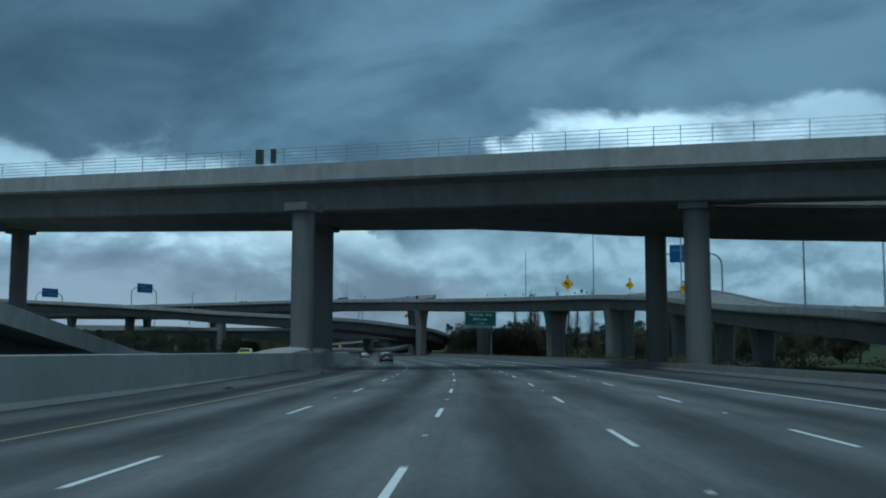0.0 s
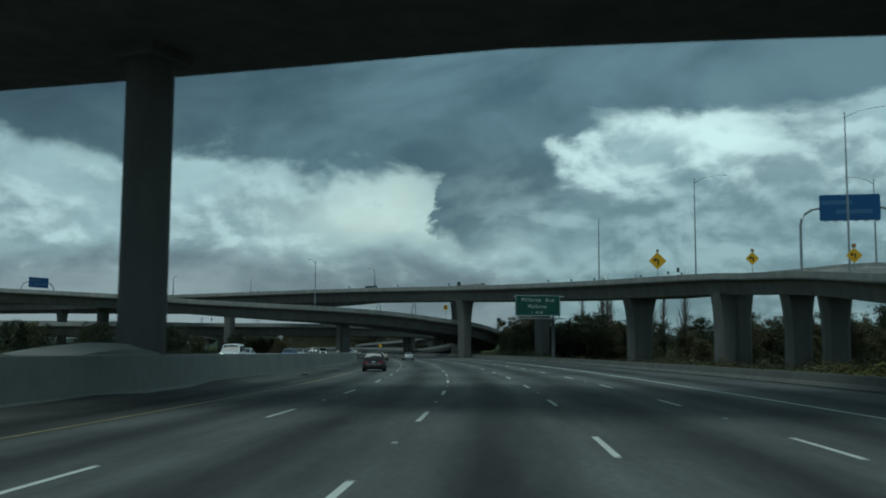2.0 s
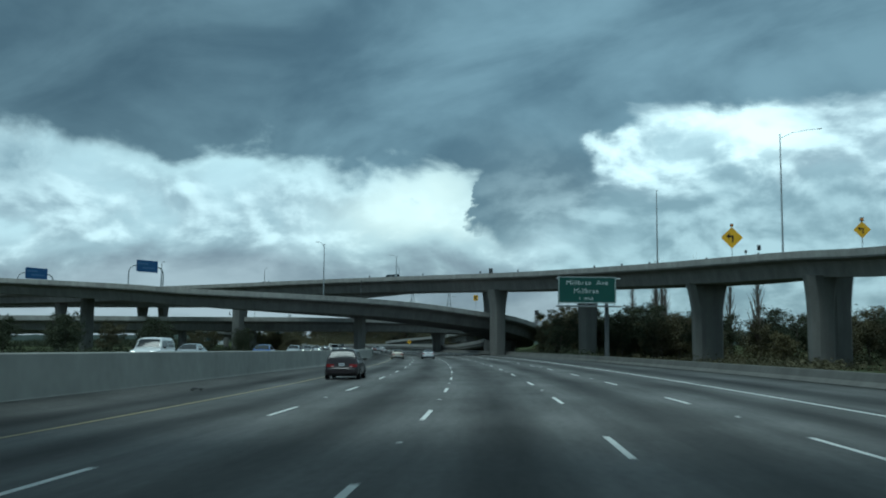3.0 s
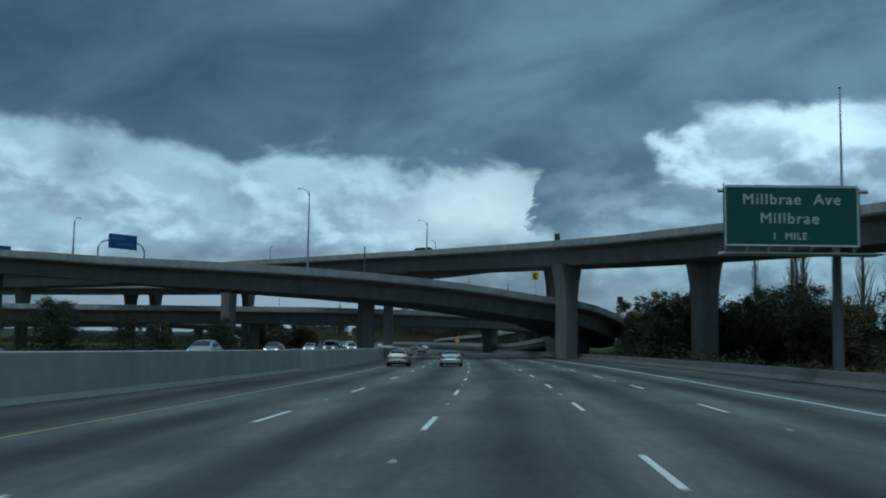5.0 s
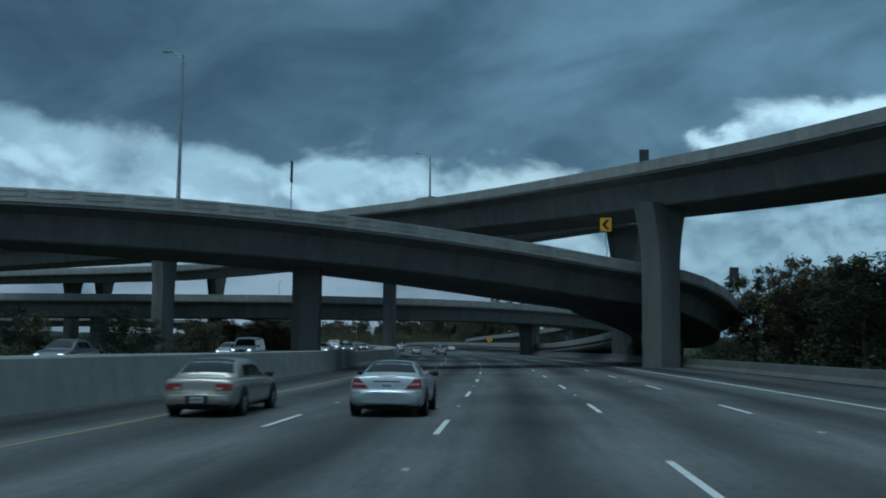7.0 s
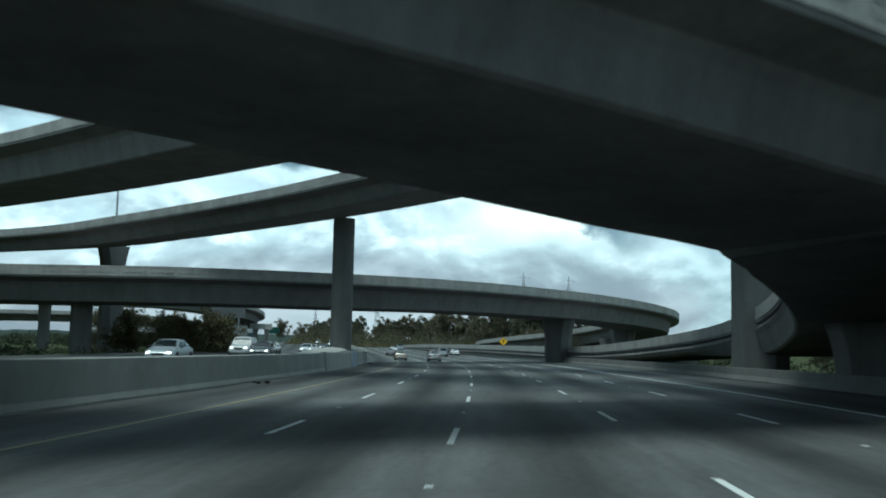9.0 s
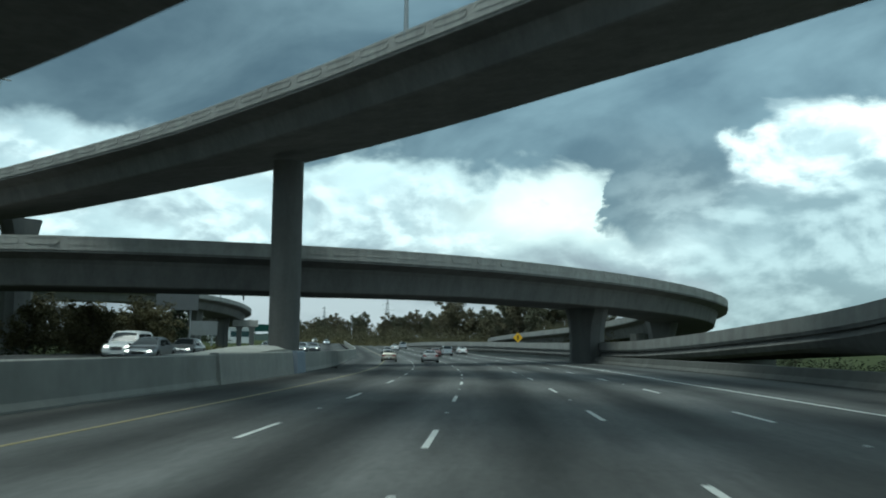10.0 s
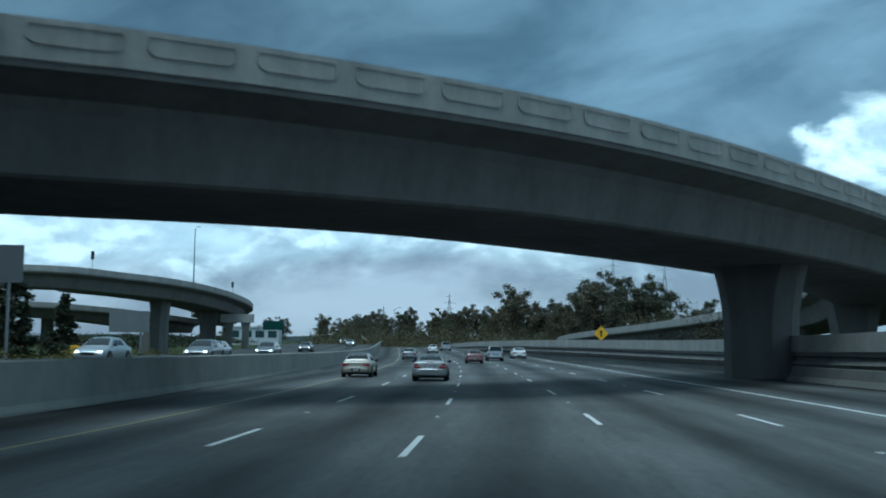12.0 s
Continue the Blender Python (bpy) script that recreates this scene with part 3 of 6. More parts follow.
# raised panels along the inner bridges' outer faces
def parapet_panels(deck, i0, i1, length=2.35, pitch=2.95, start=0.0):
    """Slightly raised panels with a thin rim and rounded lower corners along the near parapet."""
    bm = bmesh.new()
    h, x1 = deck.rail, length / 2
    out = [(-x1, -0.15), (x1, -0.15), (x1, -h * 0.45), (x1 - 0.09, -h * 0.56), (x1 - 0.26, -h * 0.63), (-x1 + 0.26, -h * 0.63), (-x1 + 0.09, -h * 0.56), (-x1, -h * 0.45)]
    inn = [(x * 0.975, -0.15 - (-0.15 - z) * 0.9 - 0.02) for x, z in out]
    rings = [[(x, 0.0, z) for x, z in out], [(x, -0.035, z) for x, z in out], [(x, -0.035, z) for x, z in inn], [(x, -0.008, z) for x, z in inn]]
    loft_into(bm, rings, caps=False)
    bm.faces.new([bm.verts.new(p) for p in rings[-1]])
    bmesh.ops.recalc_face_normals(bm, faces=bm.faces[:])
    me = bpy.data.meshes.new("panel")
    bm.to_mesh(me)
    bm.free()
    me.materials.append(CONCRETE_RAIL)
    run, nxt = 0.0, start
    for i in range(i0, i1):
        a, b = deck.pts[i], deck.pts[i + 1]
        seg = (b - a).length
        while nxt < run + seg:
            t = (nxt - run) / seg
            p = a.lerp(b, t)
            d = (b - a).normalized()
            n = deck.nrm[i].lerp(deck.nrm[i + 1], t).normalized()
            ex = d
            ez = Vector((0, 0, 1))
            ey = n
            ob = new("panel", me)
            ob.parent = deck.ob
            m = Matrix(((ex.x, ey.x, ez.x, p.x), (ex.y, ey.y, ez.y, p.y), (ex.z, ey.z, ez.z, p.z), (0, 0, 0, 1)))
            ob.matrix_local = m
            nxt += pitch
        run += seg


parapet_panels(near_curve, near_curve.nearest(-95, 360), near_curve.nearest(-33, 450), start=2.2)
parapet_panels(loop, loop.nearest(-90, 270), loop.nearest(-12, 345))
parapet_panels(upper, upper.nearest(-108, 376), upper.nearest(-30, 335))

# retaining wall under the descending end of the loop ramp
bm = bmesh.new()
i0 = loop.nearest(-27, 398)
rings = []
for i in range(i0, len(loop.pts)):
    z = loop.pts[i].z
    rings.append([loop.spot(i, u, v) for u, v in ((0.3, -1.2), (12.0, -1.2))] + [Vector((*loop.spot(i, 12.0).xy, -0.7)), Vector((*loop.spot(i, 0.3).xy, -0.7))])
loft_into(bm, rings)
part("abutment", bm, CONCRETE_WALL, loop.ob, "concrete retaining wall and abutment")

# pipe railing of the first overpass
railing = thing("pipe_railing", "grey steel pipe railing on the overpass parapet", "railing")
for k in range(5):
    bm = bmesh.new()
    tube_into(bm, [p + n * 0.2 + Vector((0, 0, 0.28 + 0.3 * k)) for p, n in zip(front.pts, front.nrm)], 0.028, 5)
    part("rail", bm, STEEL, railing)
bm = bmesh.new()
tube_into(bm, [(0, 0, -0.05), (0, 0, 1.5)], 0.035, 6)
post_me = part("post", bm, STEEL, railing)
for i, p in enumerate(front.pts):
    if i == 0:
        post_me.location = p + front.nrm[i] * 0.2
    else:
        o = new("post", post_me.data)
        o.parent = railing
        o.location = p + front.nrm[i] * 0.2

# ---- walls by the opposite carriageway ----
bm = bmesh.new()
prof = [(-40, 11.5), (40, 8.0), (75, 5.5), (85, 4.45), (91, 3.8), (99, 3.0), (107, 2.25), (120, 1.2), (150, 0.5)]
rings, under = [], []
for s in np.arange(-40, 151, 5.0):
    z = float(np.interp(s, [q[0] for q in prof], [q[1] for q in prof]))
    lip = min(1.7, z + 0.5)
    rings.append([at(s, -35, z - lip), at(s, -35, z), at(s, -35.3, z), at(s, -35.35, z - 0.9), at(s, -45, z - 0.9), at(s, -45, z - lip)])
    if s < 96:
        under.append([at(s, -38.5, -0.6), at(s, -38.5, z - lip + 0.02), at(s, -44, z - lip + 0.02), at(s, -44, -0.6)])
    else:
        under.append([at(s, -35.1, -0.6), at(s, -35.1, z - lip + 0.02), at(s, -44, z - lip + 0.02), at(s, -44, -0.6)])
loft_into(bm, rings)
tagged(part("ramp_deck", bm, CONCRETE_RAIL), "descending concrete ramp deck with a plain parapet", "retaining wall", kind="structure")
# Dark concrete under the deck stands in for the shaded opening there.
bm = bmesh.new()
loft_into(bm, under)
tagged(part("ramp_wall", bm, SIDE_CONCRETE), "long concrete wall under the ramp beside the opposite carriageway, toned dark for shade", "retaining wall", kind="structure")

# median filled and capped round the columns
def plain_at(s, d, z):
    """Like at(), on the near carriageway's level."""
    return at(s, d, z - (far_lift(s) if d < -11.15 else 0.0))


for s_mid, size in ((82.5, 0.62), (97, 0.45), (361, 1.0)):
    bm = bmesh.new()
    rings = []
    for o, h in ((-14, -0.05), (-9, 0.03), (-5.5, 0.22), (-1.5, 0.42), (2.5, 0.44), (6, 0.22), (9, 0.03), (14, -0.05)):
        s = s_mid + o * size
        q, top = median_d(s) - 10.8, median_h(s)
        rings.append([plain_at(s, q, 0.5), plain_at(s, q, top - 0.02 + h * 0.5), plain_at(s, q - 0.6, top + h * 0.9), plain_at(s, q - 1.4, top + h), plain_at(s, q - 2.7, top + h * 0.7), plain_at(s, q - 3.1, -0.2), plain_at(s, q, -0.2)])
    loft_into(bm, rings)
    tagged(smooth_all(part("median_cap", bm, CONCRETE_WALL)), "raised concrete median mound round a bridge column", "barrier", kind="structure")
# thicker, paler stretches of the median wall
PALE_WALL = material("newer_barrier_concrete", (0.33, 0.33, 0.305), 0.85, var=0.25, scale=0.4, fine=2, streaks=0.2, spec=0.06)
for s_a, s_b in ((216, 284), (345.5, 365)):
    bm = bmesh.new()
    loft_into(bm, [[at(s, d, z) for d, z in ((-10.46, 0.0), (-10.5, 0.3), (-10.6, 1.34), (-10.64, 1.4), (-11.0, 1.4), (-11.0, -0.1), (-10.46, -0.1))] for s in np.linspace(s_a, s_b, max(4, int((s_b - s_a) / 4)))])
    tagged(part("median_barrier", bm, PALE_WALL), "newer paler stretch of the concrete median barrier", "barrier", kind="structure")
PANEL_GREY = material("painted_grey", (0.24, 0.28, 0.33), 0.7, var=0.15, scale=1.0)
for s_c, half_l, mat, label in ((367.6, 1.8, PANEL_GREY, "blue-grey painted guard block at a column foot"), (289.2, 1.05, CONCRETE_WALL, "concrete guard block at a column foot")):
    bm = bmesh.new()
    loft_into(bm, [[at(s_c + o, -10.36, 0.0), at(s_c + o, -10.44, 1.36), at(s_c + o, -10.52, 1.44), at(s_c + o, -11.1, 1.44), at(s_c + o, -11.1, 0.0)] for o in (-half_l, half_l)])
    tagged(part("column_guard", bm, mat), label, "barrier", kind="structure")

# ---- posts, lamps and signs on the bridges ----
SIGN_BACK = material("sign_back", (0.055, 0.058, 0.06), 0.6, 0.3, var=0.15)
SIGN_YELLOW = material("sign_yellow", (0.75, 0.42, 0.015), 0.5, var=0.06, bump=0)
SIGN_BLACK = material("sign_black", (0.012, 0.012, 0.012), 0.6, var=0.05, bump=0)
SIGN_GREEN = material("sign_green", (0.010, 0.062, 0.050), 0.45, var=0.1, bump=0)
SIGN_WHITE = material("sign_white", (0.50, 0.53, 0.53), 0.5, var=0.05, bump=0)
SIGN_BLUE = material("sign_blue", (0.014, 0.075, 0.21), 0.45, var=0.12, bump=0)
SIGN_PALE = material("sign_pale_blue", (0.06, 0.14, 0.28), 0.5, var=0.1, bump=0)
SIGN_ALU = material("sign_sheet", (0.2, 0.21, 0.215), 0.6, 0.2, var=0.15, streaks=0.2, bump=0)
AMBER = material("amber_lens", (0.4, 0.15, 0.02), 0.3, var=0.05, bump=0, glow=0.3)
LAMP_GREY = material("lamp_post_grey", (0.33, 0.35, 0.36), 0.5, 0.7, var=0.12, bump=0)


def plate_into(bm, w, h, t=0.03, corner=0.04, m=None):
    """An upright plate in the x-z plane, facing -y, with cut corners."""
    c = corner
    out = [(-w / 2 + c, -h / 2), (w / 2 - c, -h / 2), (w / 2, -h / 2 + c), (w / 2, h / 2 - c), (w / 2 - c, h / 2), (-w / 2 + c, h / 2), (-w / 2, h / 2 - c), (-w / 2, -h / 2 + c)]
    n0 = len(bm.verts)
    loft_into(bm, [[Vector((x, y, z)) for x, z in out] for y in (t / 2, -t / 2)])
    if m is not None:
        bm.verts.ensure_lookup_table()
        bmesh.ops.transform(bm, matrix=m, verts=bm.verts[n0:])


def stand(ob, p, yaw):
    """Places a thing at p, turned so that its front (-y) looks along yaw + 180 degrees from +y."""
    ob.matrix_world = Matrix.Translation(p) @ Matrix.Rotation(radians(yaw), 4, "Z")
    return ob


def lamp_post(p, height, arm=2.6, arm_yaw=0.0):
    ob = thing("street_lamp", "tall grey steel street lamp with a bracket arm", "street lamp", "street lamps on the bridges")
    bm = bmesh.new()
    tube_into(bm, [(0, 0, -0.35), (0, 0, 0.3), (0, 0, height * 0.5), (0, 0, height)], [0.15, 0.13, 0.1, 0.06], 8)
    pole = part("pole", bm, LAMP_GREY, ob)
    bm = bmesh.new()
    tube_into(bm, [(0, 0, height - 0.6), (arm * 0.35, 0, height + 0.1), (arm * 0.75, 0, height + 0.35), (arm, 0, height + 0.4)], [0.05, 0.045, 0.04, 0.035], 6)
    part("arm", bm, LAMP_GREY, ob)
    bm = bmesh.new()
    loft_into(bm, [[(arm + y, w * math.cos(a), height + 0.4 + w * 0.45 * math.sin(a)) for a in [k * math.pi / 4 for k in range(8)]] for y, w in ((-0.1, 0.05), (0.05, 0.14), (0.45, 0.15), (0.6, 0.05))])
    part("luminaire", bm, LAMP_GREY, ob, "flat grey lamp head")
    return stand(ob, p, arm_yaw)


def deck_post(p, yaw, w=0.3, h=0.42, tall=0.75):
    """A small dark sign box on a short post, clamped to a parapet."""
    ob = thing("marker_post", "small dark marker sign on a short parapet post", "marker post", "marker posts on the flyover")
    bm = bmesh.new()
    tube_into(bm, [(0, 0, -0.8), (0, 0, tall)], 0.035, 6)
    part("post", bm, STEEL, ob)
    bm = bmesh.new()
    plate_into(bm, w, h, 0.12, 0.04, Matrix.Translation((0, 0, tall + h / 2 - 0.1)))
    part("sign_box", bm, SIGN_BACK, ob)
    return stand(ob, p, yaw)


def diamond_sign(p, yaw, size=1.2, lift=1.5, beacon=True, arrow=True, post_down=1.0, group="diamond warning signs"):
    ob = thing("warning_sign", "yellow diamond warning sign with black arrow on a post" if arrow else "yellow diamond warning sign on a post", "road sign", group)
    bm = bmesh.new()
    tube_into(bm, [(0, 0.06, -post_down), (0, 0.06, lift + size * 0.9)], 0.05, 6)
    part("post", bm, STEEL, ob)
    bm = bmesh.new()
    plate_into(bm, size, size, 0.03, 0.09, Matrix.Translation((0, 0, lift)) @ Matrix.Rotation(radians(45), 4, "Y"))
    face = part("plate", bm, SIGN_YELLOW, ob, "yellow diamond plate with rounded corners")
    bm = bmesh.new()
    if arrow:
        s = size * 0.32
        box_into(bm, (0.1 - 0.17 * s, -0.03, lift - s), (0.1 + 0.17 * s, -0.019, lift + 0.1 * s), None)
        box_into(bm, (0.1 - 0.6 * s, -0.03, lift + 0.1 * s), (0.1 + 0.17 * s, -0.019, lift + 0.45 * s), None)
        vs = [bm.verts.new(v) for v in ((-0.45 * s, -0.026, lift + 0.9 * s), (-1.15 * s, -0.026, lift + 0.28 * s), (-0.45 * s, -0.026, lift - 0.35 * s))]
        bm.faces.new(vs)
    else:
        s = size * 0.3
        box_into(bm, (-0.09, -0.03, lift - s), (0.09, -0.019, lift + s), None)
        box_into(bm, (-0.16, -0.03, lift + 0.2 * s), (0.16, -0.0185, lift + 0.9 * s), None)
    part("symbol", bm, SIGN_BLACK, face, "black symbol")
    if beacon:
        bm = bmesh.new()
        z = lift + size * 0.72 + 0.2
        box_into(bm, (-0.2, -0.08, z - 0.2), (0.2, 0.1, z + 0.2), None)
        b = part("beacon", bm, SIGN_BACK, ob, "flashing beacon housing")
        bm = bmesh.new()
        bmesh.ops.create_cone(bm, cap_ends=True, segments=16, radius1=0.13, radius2=0.13, depth=0.05, matrix=Matrix.Translation((0, -0.1, z)) @ Matrix.Rotation(radians(90), 4, "X"))
        part("lens", bm, AMBER, b, "amber lens")
    return stand(ob, p, yaw)


def chevron_sign(p, yaw, w=0.78, h=0.95, lift=1.9):
    ob = thing("chevron_sign", "yellow chevron alignment sign on a bent bracket", "road sign")
    bm = bmesh.new()
    tube_into(bm, [(0.0, 0.1, -0.1), (0.05, -0.25, 0.15), (0.08, -0.2, 0.6), (0.0, 0.03, 1.0), (0, 0.03, lift + 0.2)], 0.035, 6)
    part("bracket", bm, STEEL, ob)
    bm = bmesh.new()
    plate_into(bm, w, h, 0.025, 0.05, Matrix.Translation((0, -0.02, lift)))
    face = part("plate", bm, SIGN_YELLOW, ob, "yellow plate")
    bm = bmesh.new()
    a, b = 0.26 * w, 0.36 * h
    pts = [(0.35 * w, b), (0.05 * w, b), (-0.35 * w, 0), (0.05 * w, -b), (0.35 * w, -b), (-0.03 * w, 0)]
    vs = [bm.verts.new((x, -0.037, lift + z)) for x, z in pts]
    bm.faces.new([vs[i] for i in (0, 1, 2, 5)])
    bm.faces.new([vs[i] for i in (2, 3, 4, 5)])
    part("chevron", bm, SIGN_BLACK, face, "black chevron")
    return stand(ob, p, yaw)


def arch_sign(pa, pb, z_low, z_high, label, lines=((0.5, -1.5), (0.6, 0.5))):
    """A blue sign on a tubular arch between two parapets."""
    ob = thing("overhead_sign", label, "overhead sign", "blue overhead signs")
    a, b = Vector(pa), Vector(pb)
    mid = (a + b) / 2
    ex = (b - a)
    ex.z = 0
    span = ex.length
    ex.normalize()
    top = (z_low + z_high) / 2
    bm = bmesh.new()
    r = 2.2
    pts = [(-span / 2, 0, a.z - mid.z - 0.9), (-span / 2, 0, top - mid.z - r)]
    pts += [(-span / 2 + r - r * math.cos(q), 0, top - mid.z - r + r * math.sin(q)) for q in (0.4, 0.8, 1.2, 1.57)]
    pts += [(span / 2 - r + r * math.sin(q), 0, top - mid.z - r + r * math.cos(q)) for q in (0.0, 0.4, 0.8, 1.2, 1.57)]
    pts += [(span / 2, 0, b.z - mid.z - 0.9)]
    tube_into(bm, pts, 0.17, 8)
    part("arch", bm, LAMP_GREY, ob, "bent steel tube frame")
    w, h = span - 2 * r - 0.2, z_high - z_low
    bm = bmesh.new()
    plate_into(bm, w, h, 0.1, 0.12, Matrix.Translation((0, -0.3, top - mid.z)))
    pan = part("sign_panel", bm, SIGN_BLUE, ob, "blue sign panel")
    for k, (frac, off) in enumerate(lines):
        bm = bmesh.new()
        z = top - mid.z + h * (0.2 - 0.36 * k)
        box_into(bm, (off - w * frac / 2, -0.37, z - h * 0.08), (off + w * frac / 2, -0.352, z + h * 0.08))
        part("line_of_text", bm, SIGN_PALE, pan)
    for k in range(6):
        bm = bmesh.new()
        x = -w / 2 + w * (k + 0.5) / 6
        zl = top - mid.z - h / 2
        loft_into(bm, [[(x + a, y, z) for a, y, z in ((-0.25, -1.0, zl - 0.2), (0.25, -1.0, zl - 0.2), (0.25, -0.7, zl - 0.16), (-0.25, -0.7, zl - 0.16))], [(x + a, y, z) for a, y, z in ((-0.25, -1.0, zl - 0.08), (0.25, -1.0, zl - 0.08), (0.25, -0.66, zl - 0.05), (-0.25, -0.66, zl - 0.05))], [(x + a, y, z) for a, y, z in ((-0.03, -0.35, zl - 0.02), (0.03, -0.35, zl - 0.02), (0.03, -0.3, zl + 0.02), (-0.03, -0.3, zl + 0.02))]])
        part("sign_light", bm, LAMP_GREY, ob, "small floodlight on a bracket")
    ob.matrix_world = Matrix(((ex.x, -ex.y, 0, mid.x), (ex.y, ex.x, 0, mid.y), (0, 0, 1, mid.z), (0, 0, 0, 1)))
    return ob


def on_deck(deck, x, y, far=False, lift=0.0, slide=0.0):
    """A place on the parapet nearest to (x, y), moved along the deck by slide metres."""
    i = deck.nearest(x, y)
    along = (deck.pts[i + 1] - deck.pts[i]).normalized() * slide
    return along + deck.spot(i, deck.width - 0.12 if far else 0.12, lift)


for x, y in ((-54.2, 334.2), (-39.5, 325.6), (-24.2, 312.4), (-14.6, 302.4), (1.0, 283.4), (5.6, 277.0), (10.2, 270.0), (18.6, 257.4), (25.2, 246.6)):
    deck_post(on_deck(high, x, y, True), 5, 0.3, 0.45, 1.1)
deck_post(on_deck(high, 22.4, 226.6), 5, 0.45, 0.7, 0.6)
deck_post(on_deck(high, 21.3, 228.9), 5, 0.3, 0.4, 0.4)
deck_post(on_deck(high, -18.2, 290.6), 8, 0.75, 0.95, 0.1)
diamond_sign(on_deck(high, 20.3, 231.0), 4, 2.1, 2.6)
diamond_sign(on_deck(high, 30.6, 207.2), 2, 1.35, 2.0)
diamond_sign(on_deck(high, 35.3, 175.6, slide=1.8), -4, 1.25, 1.9)
lamp_post(on_deck(high, 24.3, 222.8), 15.2, 4.5, -8)
lamp_post(on_deck(high, 10.5, 247.8), 11.0, 0.6, 80)
lamp_post(on_deck(high, 35.1, 177.3), 18.3, 4.5, -12)
lamp_post(on_deck(high, 38.5, 196, True), 11.0, 3.0, 170)
lamp_post(on_deck(high, -43.0, 314.8), 4.6, 1.2, 165)
lamp_post(on_deck(high, 37.8, 117.3), 16.5, 3.0, 0)
lamp_post(on_deck(high, 50, 124, True), 14.0, 3.0, 180)
lamp_post(on_deck(loop, -46.2, 269.0, slide=0.3), 9.4, 1.2, 165)
lamp_post(on_deck(loop, -77.0, 266.0), 4.2, 0.3, 60)
lamp_post(on_deck(upper, -47.2, 347.0), 4.4, 0.5, 165)
lamp_post(on_deck(upper, -90.5, 369.8), 7.5, 0.4, 60)
lamp_post(at(660, -8.6), 10.5, 1.5, 0)
lamp_post(on_deck(west, -135.5, 496), 8.6, 0.4, 60)
deck_post(on_deck(west, -140, 475, slide=2.0), 20, 0.45, 1.2, 1.4)
deck_post(on_deck(west, -139.5, 512), 20, 0.4, 1.0, 1.0)
chevron_sign(on_deck(loop, -22.2, 291.6), 12, 0.9, 1.1, 2.6)
chevron_sign(on_deck(loop, -10.3, 323.5), 48, 0.75, 0.9, 1.9)
deck_post(on_deck(loop, -40.4, 273.2, slide=-1.7), 108, 0.8, 1.4, 1.9)
deck_post(on_deck(loop, -11.0, 318.0), 14, 0.95, 1.1, 2.2)
deck_post(on_deck(front, -18.9, 88.3), 5, 0.75, 1.3, 0.3)
deck_post(on_deck(front, -18.9, 88.3) + Vector((1.35, -0.55, -0.04)), 5, 0.5, 1.3, 0.3)
arch_sign(on_deck(high, 33.4, 192.5), on_deck(high, 47.5, 190, True), 18.3, 21.6, "blue overhead guide sign on a bent tube arch")
arch_sign(on_deck(high, -125, 348), on_deck(high, -119, 360, True), 22.0, 25.2, "distant blue overhead guide sign on a tube arch")
arch_sign(on_deck(high, -164, 363), on_deck(high, -158, 375, True), 21.0, 24.2, "distant blue overhead guide sign on a tube arch")

# green guide sign on its roadside post
gs = thing("guide_sign", "green freeway guide sign with white lettering on a steel post", "guide sign")
bm = bmesh.new()
plate_into(bm, 6.3, 2.9, 0.08, 0.12, Matrix.Translation((0, 0, 7.95)))
board = part("sign_panel", bm, SIGN_GREEN, gs, "green sign panel")
bm = bmesh.new()
for x0, x1, z0, z1 in ((-3.08, 3.08, 9.3, 9.36), (-3.08, 3.08, 6.54, 6.6), (-3.09, -3.03, 6.6, 9.3), (3.03, 3.09, 6.6, 9.3)):
    box_into(bm, (x0, -0.052, z0), (x1, -0.042, z1))
part("border", bm, SIGN_WHITE, board, "white border")
for words, size, x, z in (("Millbrae  Ave", 0.66, 0, 8.5), ("Millbrae", 0.66, -0.1, 7.6), ("1  MILE", 0.42, -0.1, 6.85)):
    cu = bpy.data.curves.new("lettering", "FONT")
    cu.body, cu.size, cu.align_x, cu.extrude = words, size * 1.1, "CENTER", 0.006
    cu.space_character = 1.15
    cu.materials.append(SIGN_WHITE)
    t = new("lettering", cu)
    t.parent = board
    t.location, t.rotation_euler = (x, -0.055, z), (radians(90), 0, 0)
bm = bmesh.new()
tube_into(bm, [(2.2, 0.45, -1.0), (2.2, 0.45, 6.25)], [0.27, 0.22], 12)
part("post", bm, material("dark_post_steel", (0.11, 0.115, 0.12), 0.7, 0.2, var=0.2, bump=0), gs)
bm = bmesh.new()
for z in (6.2, 9.2):
    tube_into(bm, [(-3.3, 0.45, z), (3.7, 0.45, z)], 0.1, 8)
for k in range(7):
    tube_into(bm, [(-3.0 + k, 0.45, 6.2), (-2.5 + k if k < 6 else 3.0, 0.45, 9.2)], 0.04, 5)
    tube_into(bm, [(-3.0 + k, 0.45, 6.3), (-3.0 + k, 0.02, 6.5)], 0.04, 5)
tube_into(bm, [(2.2, 0.45, 6.2), (2.2, 0.45, 9.2)], 0.16, 8)
tube_into(bm, [(-3.1, 0.08, 6.45), (-3.1, 0.08, 9.5)], 0.04, 5)
part("truss", bm, STEEL, gs, "steel truss behind the panel")
bm = bmesh.new()
box_into(bm, (-3.3, -1.0, 6.1), (3.9, 0.4, 6.16))
part("walkway", bm, STEEL, gs, "narrow maintenance walkway")
gp = at(199.2, 15.2, 0)
gs.matrix_world = Matrix.Translation((gp.x, gp.y, 0)) @ Matrix.Rotation(heading(199) * 1.0, 4, "Z")

# warning sign by the shoulder far ahead
q = at(486, 18.3)
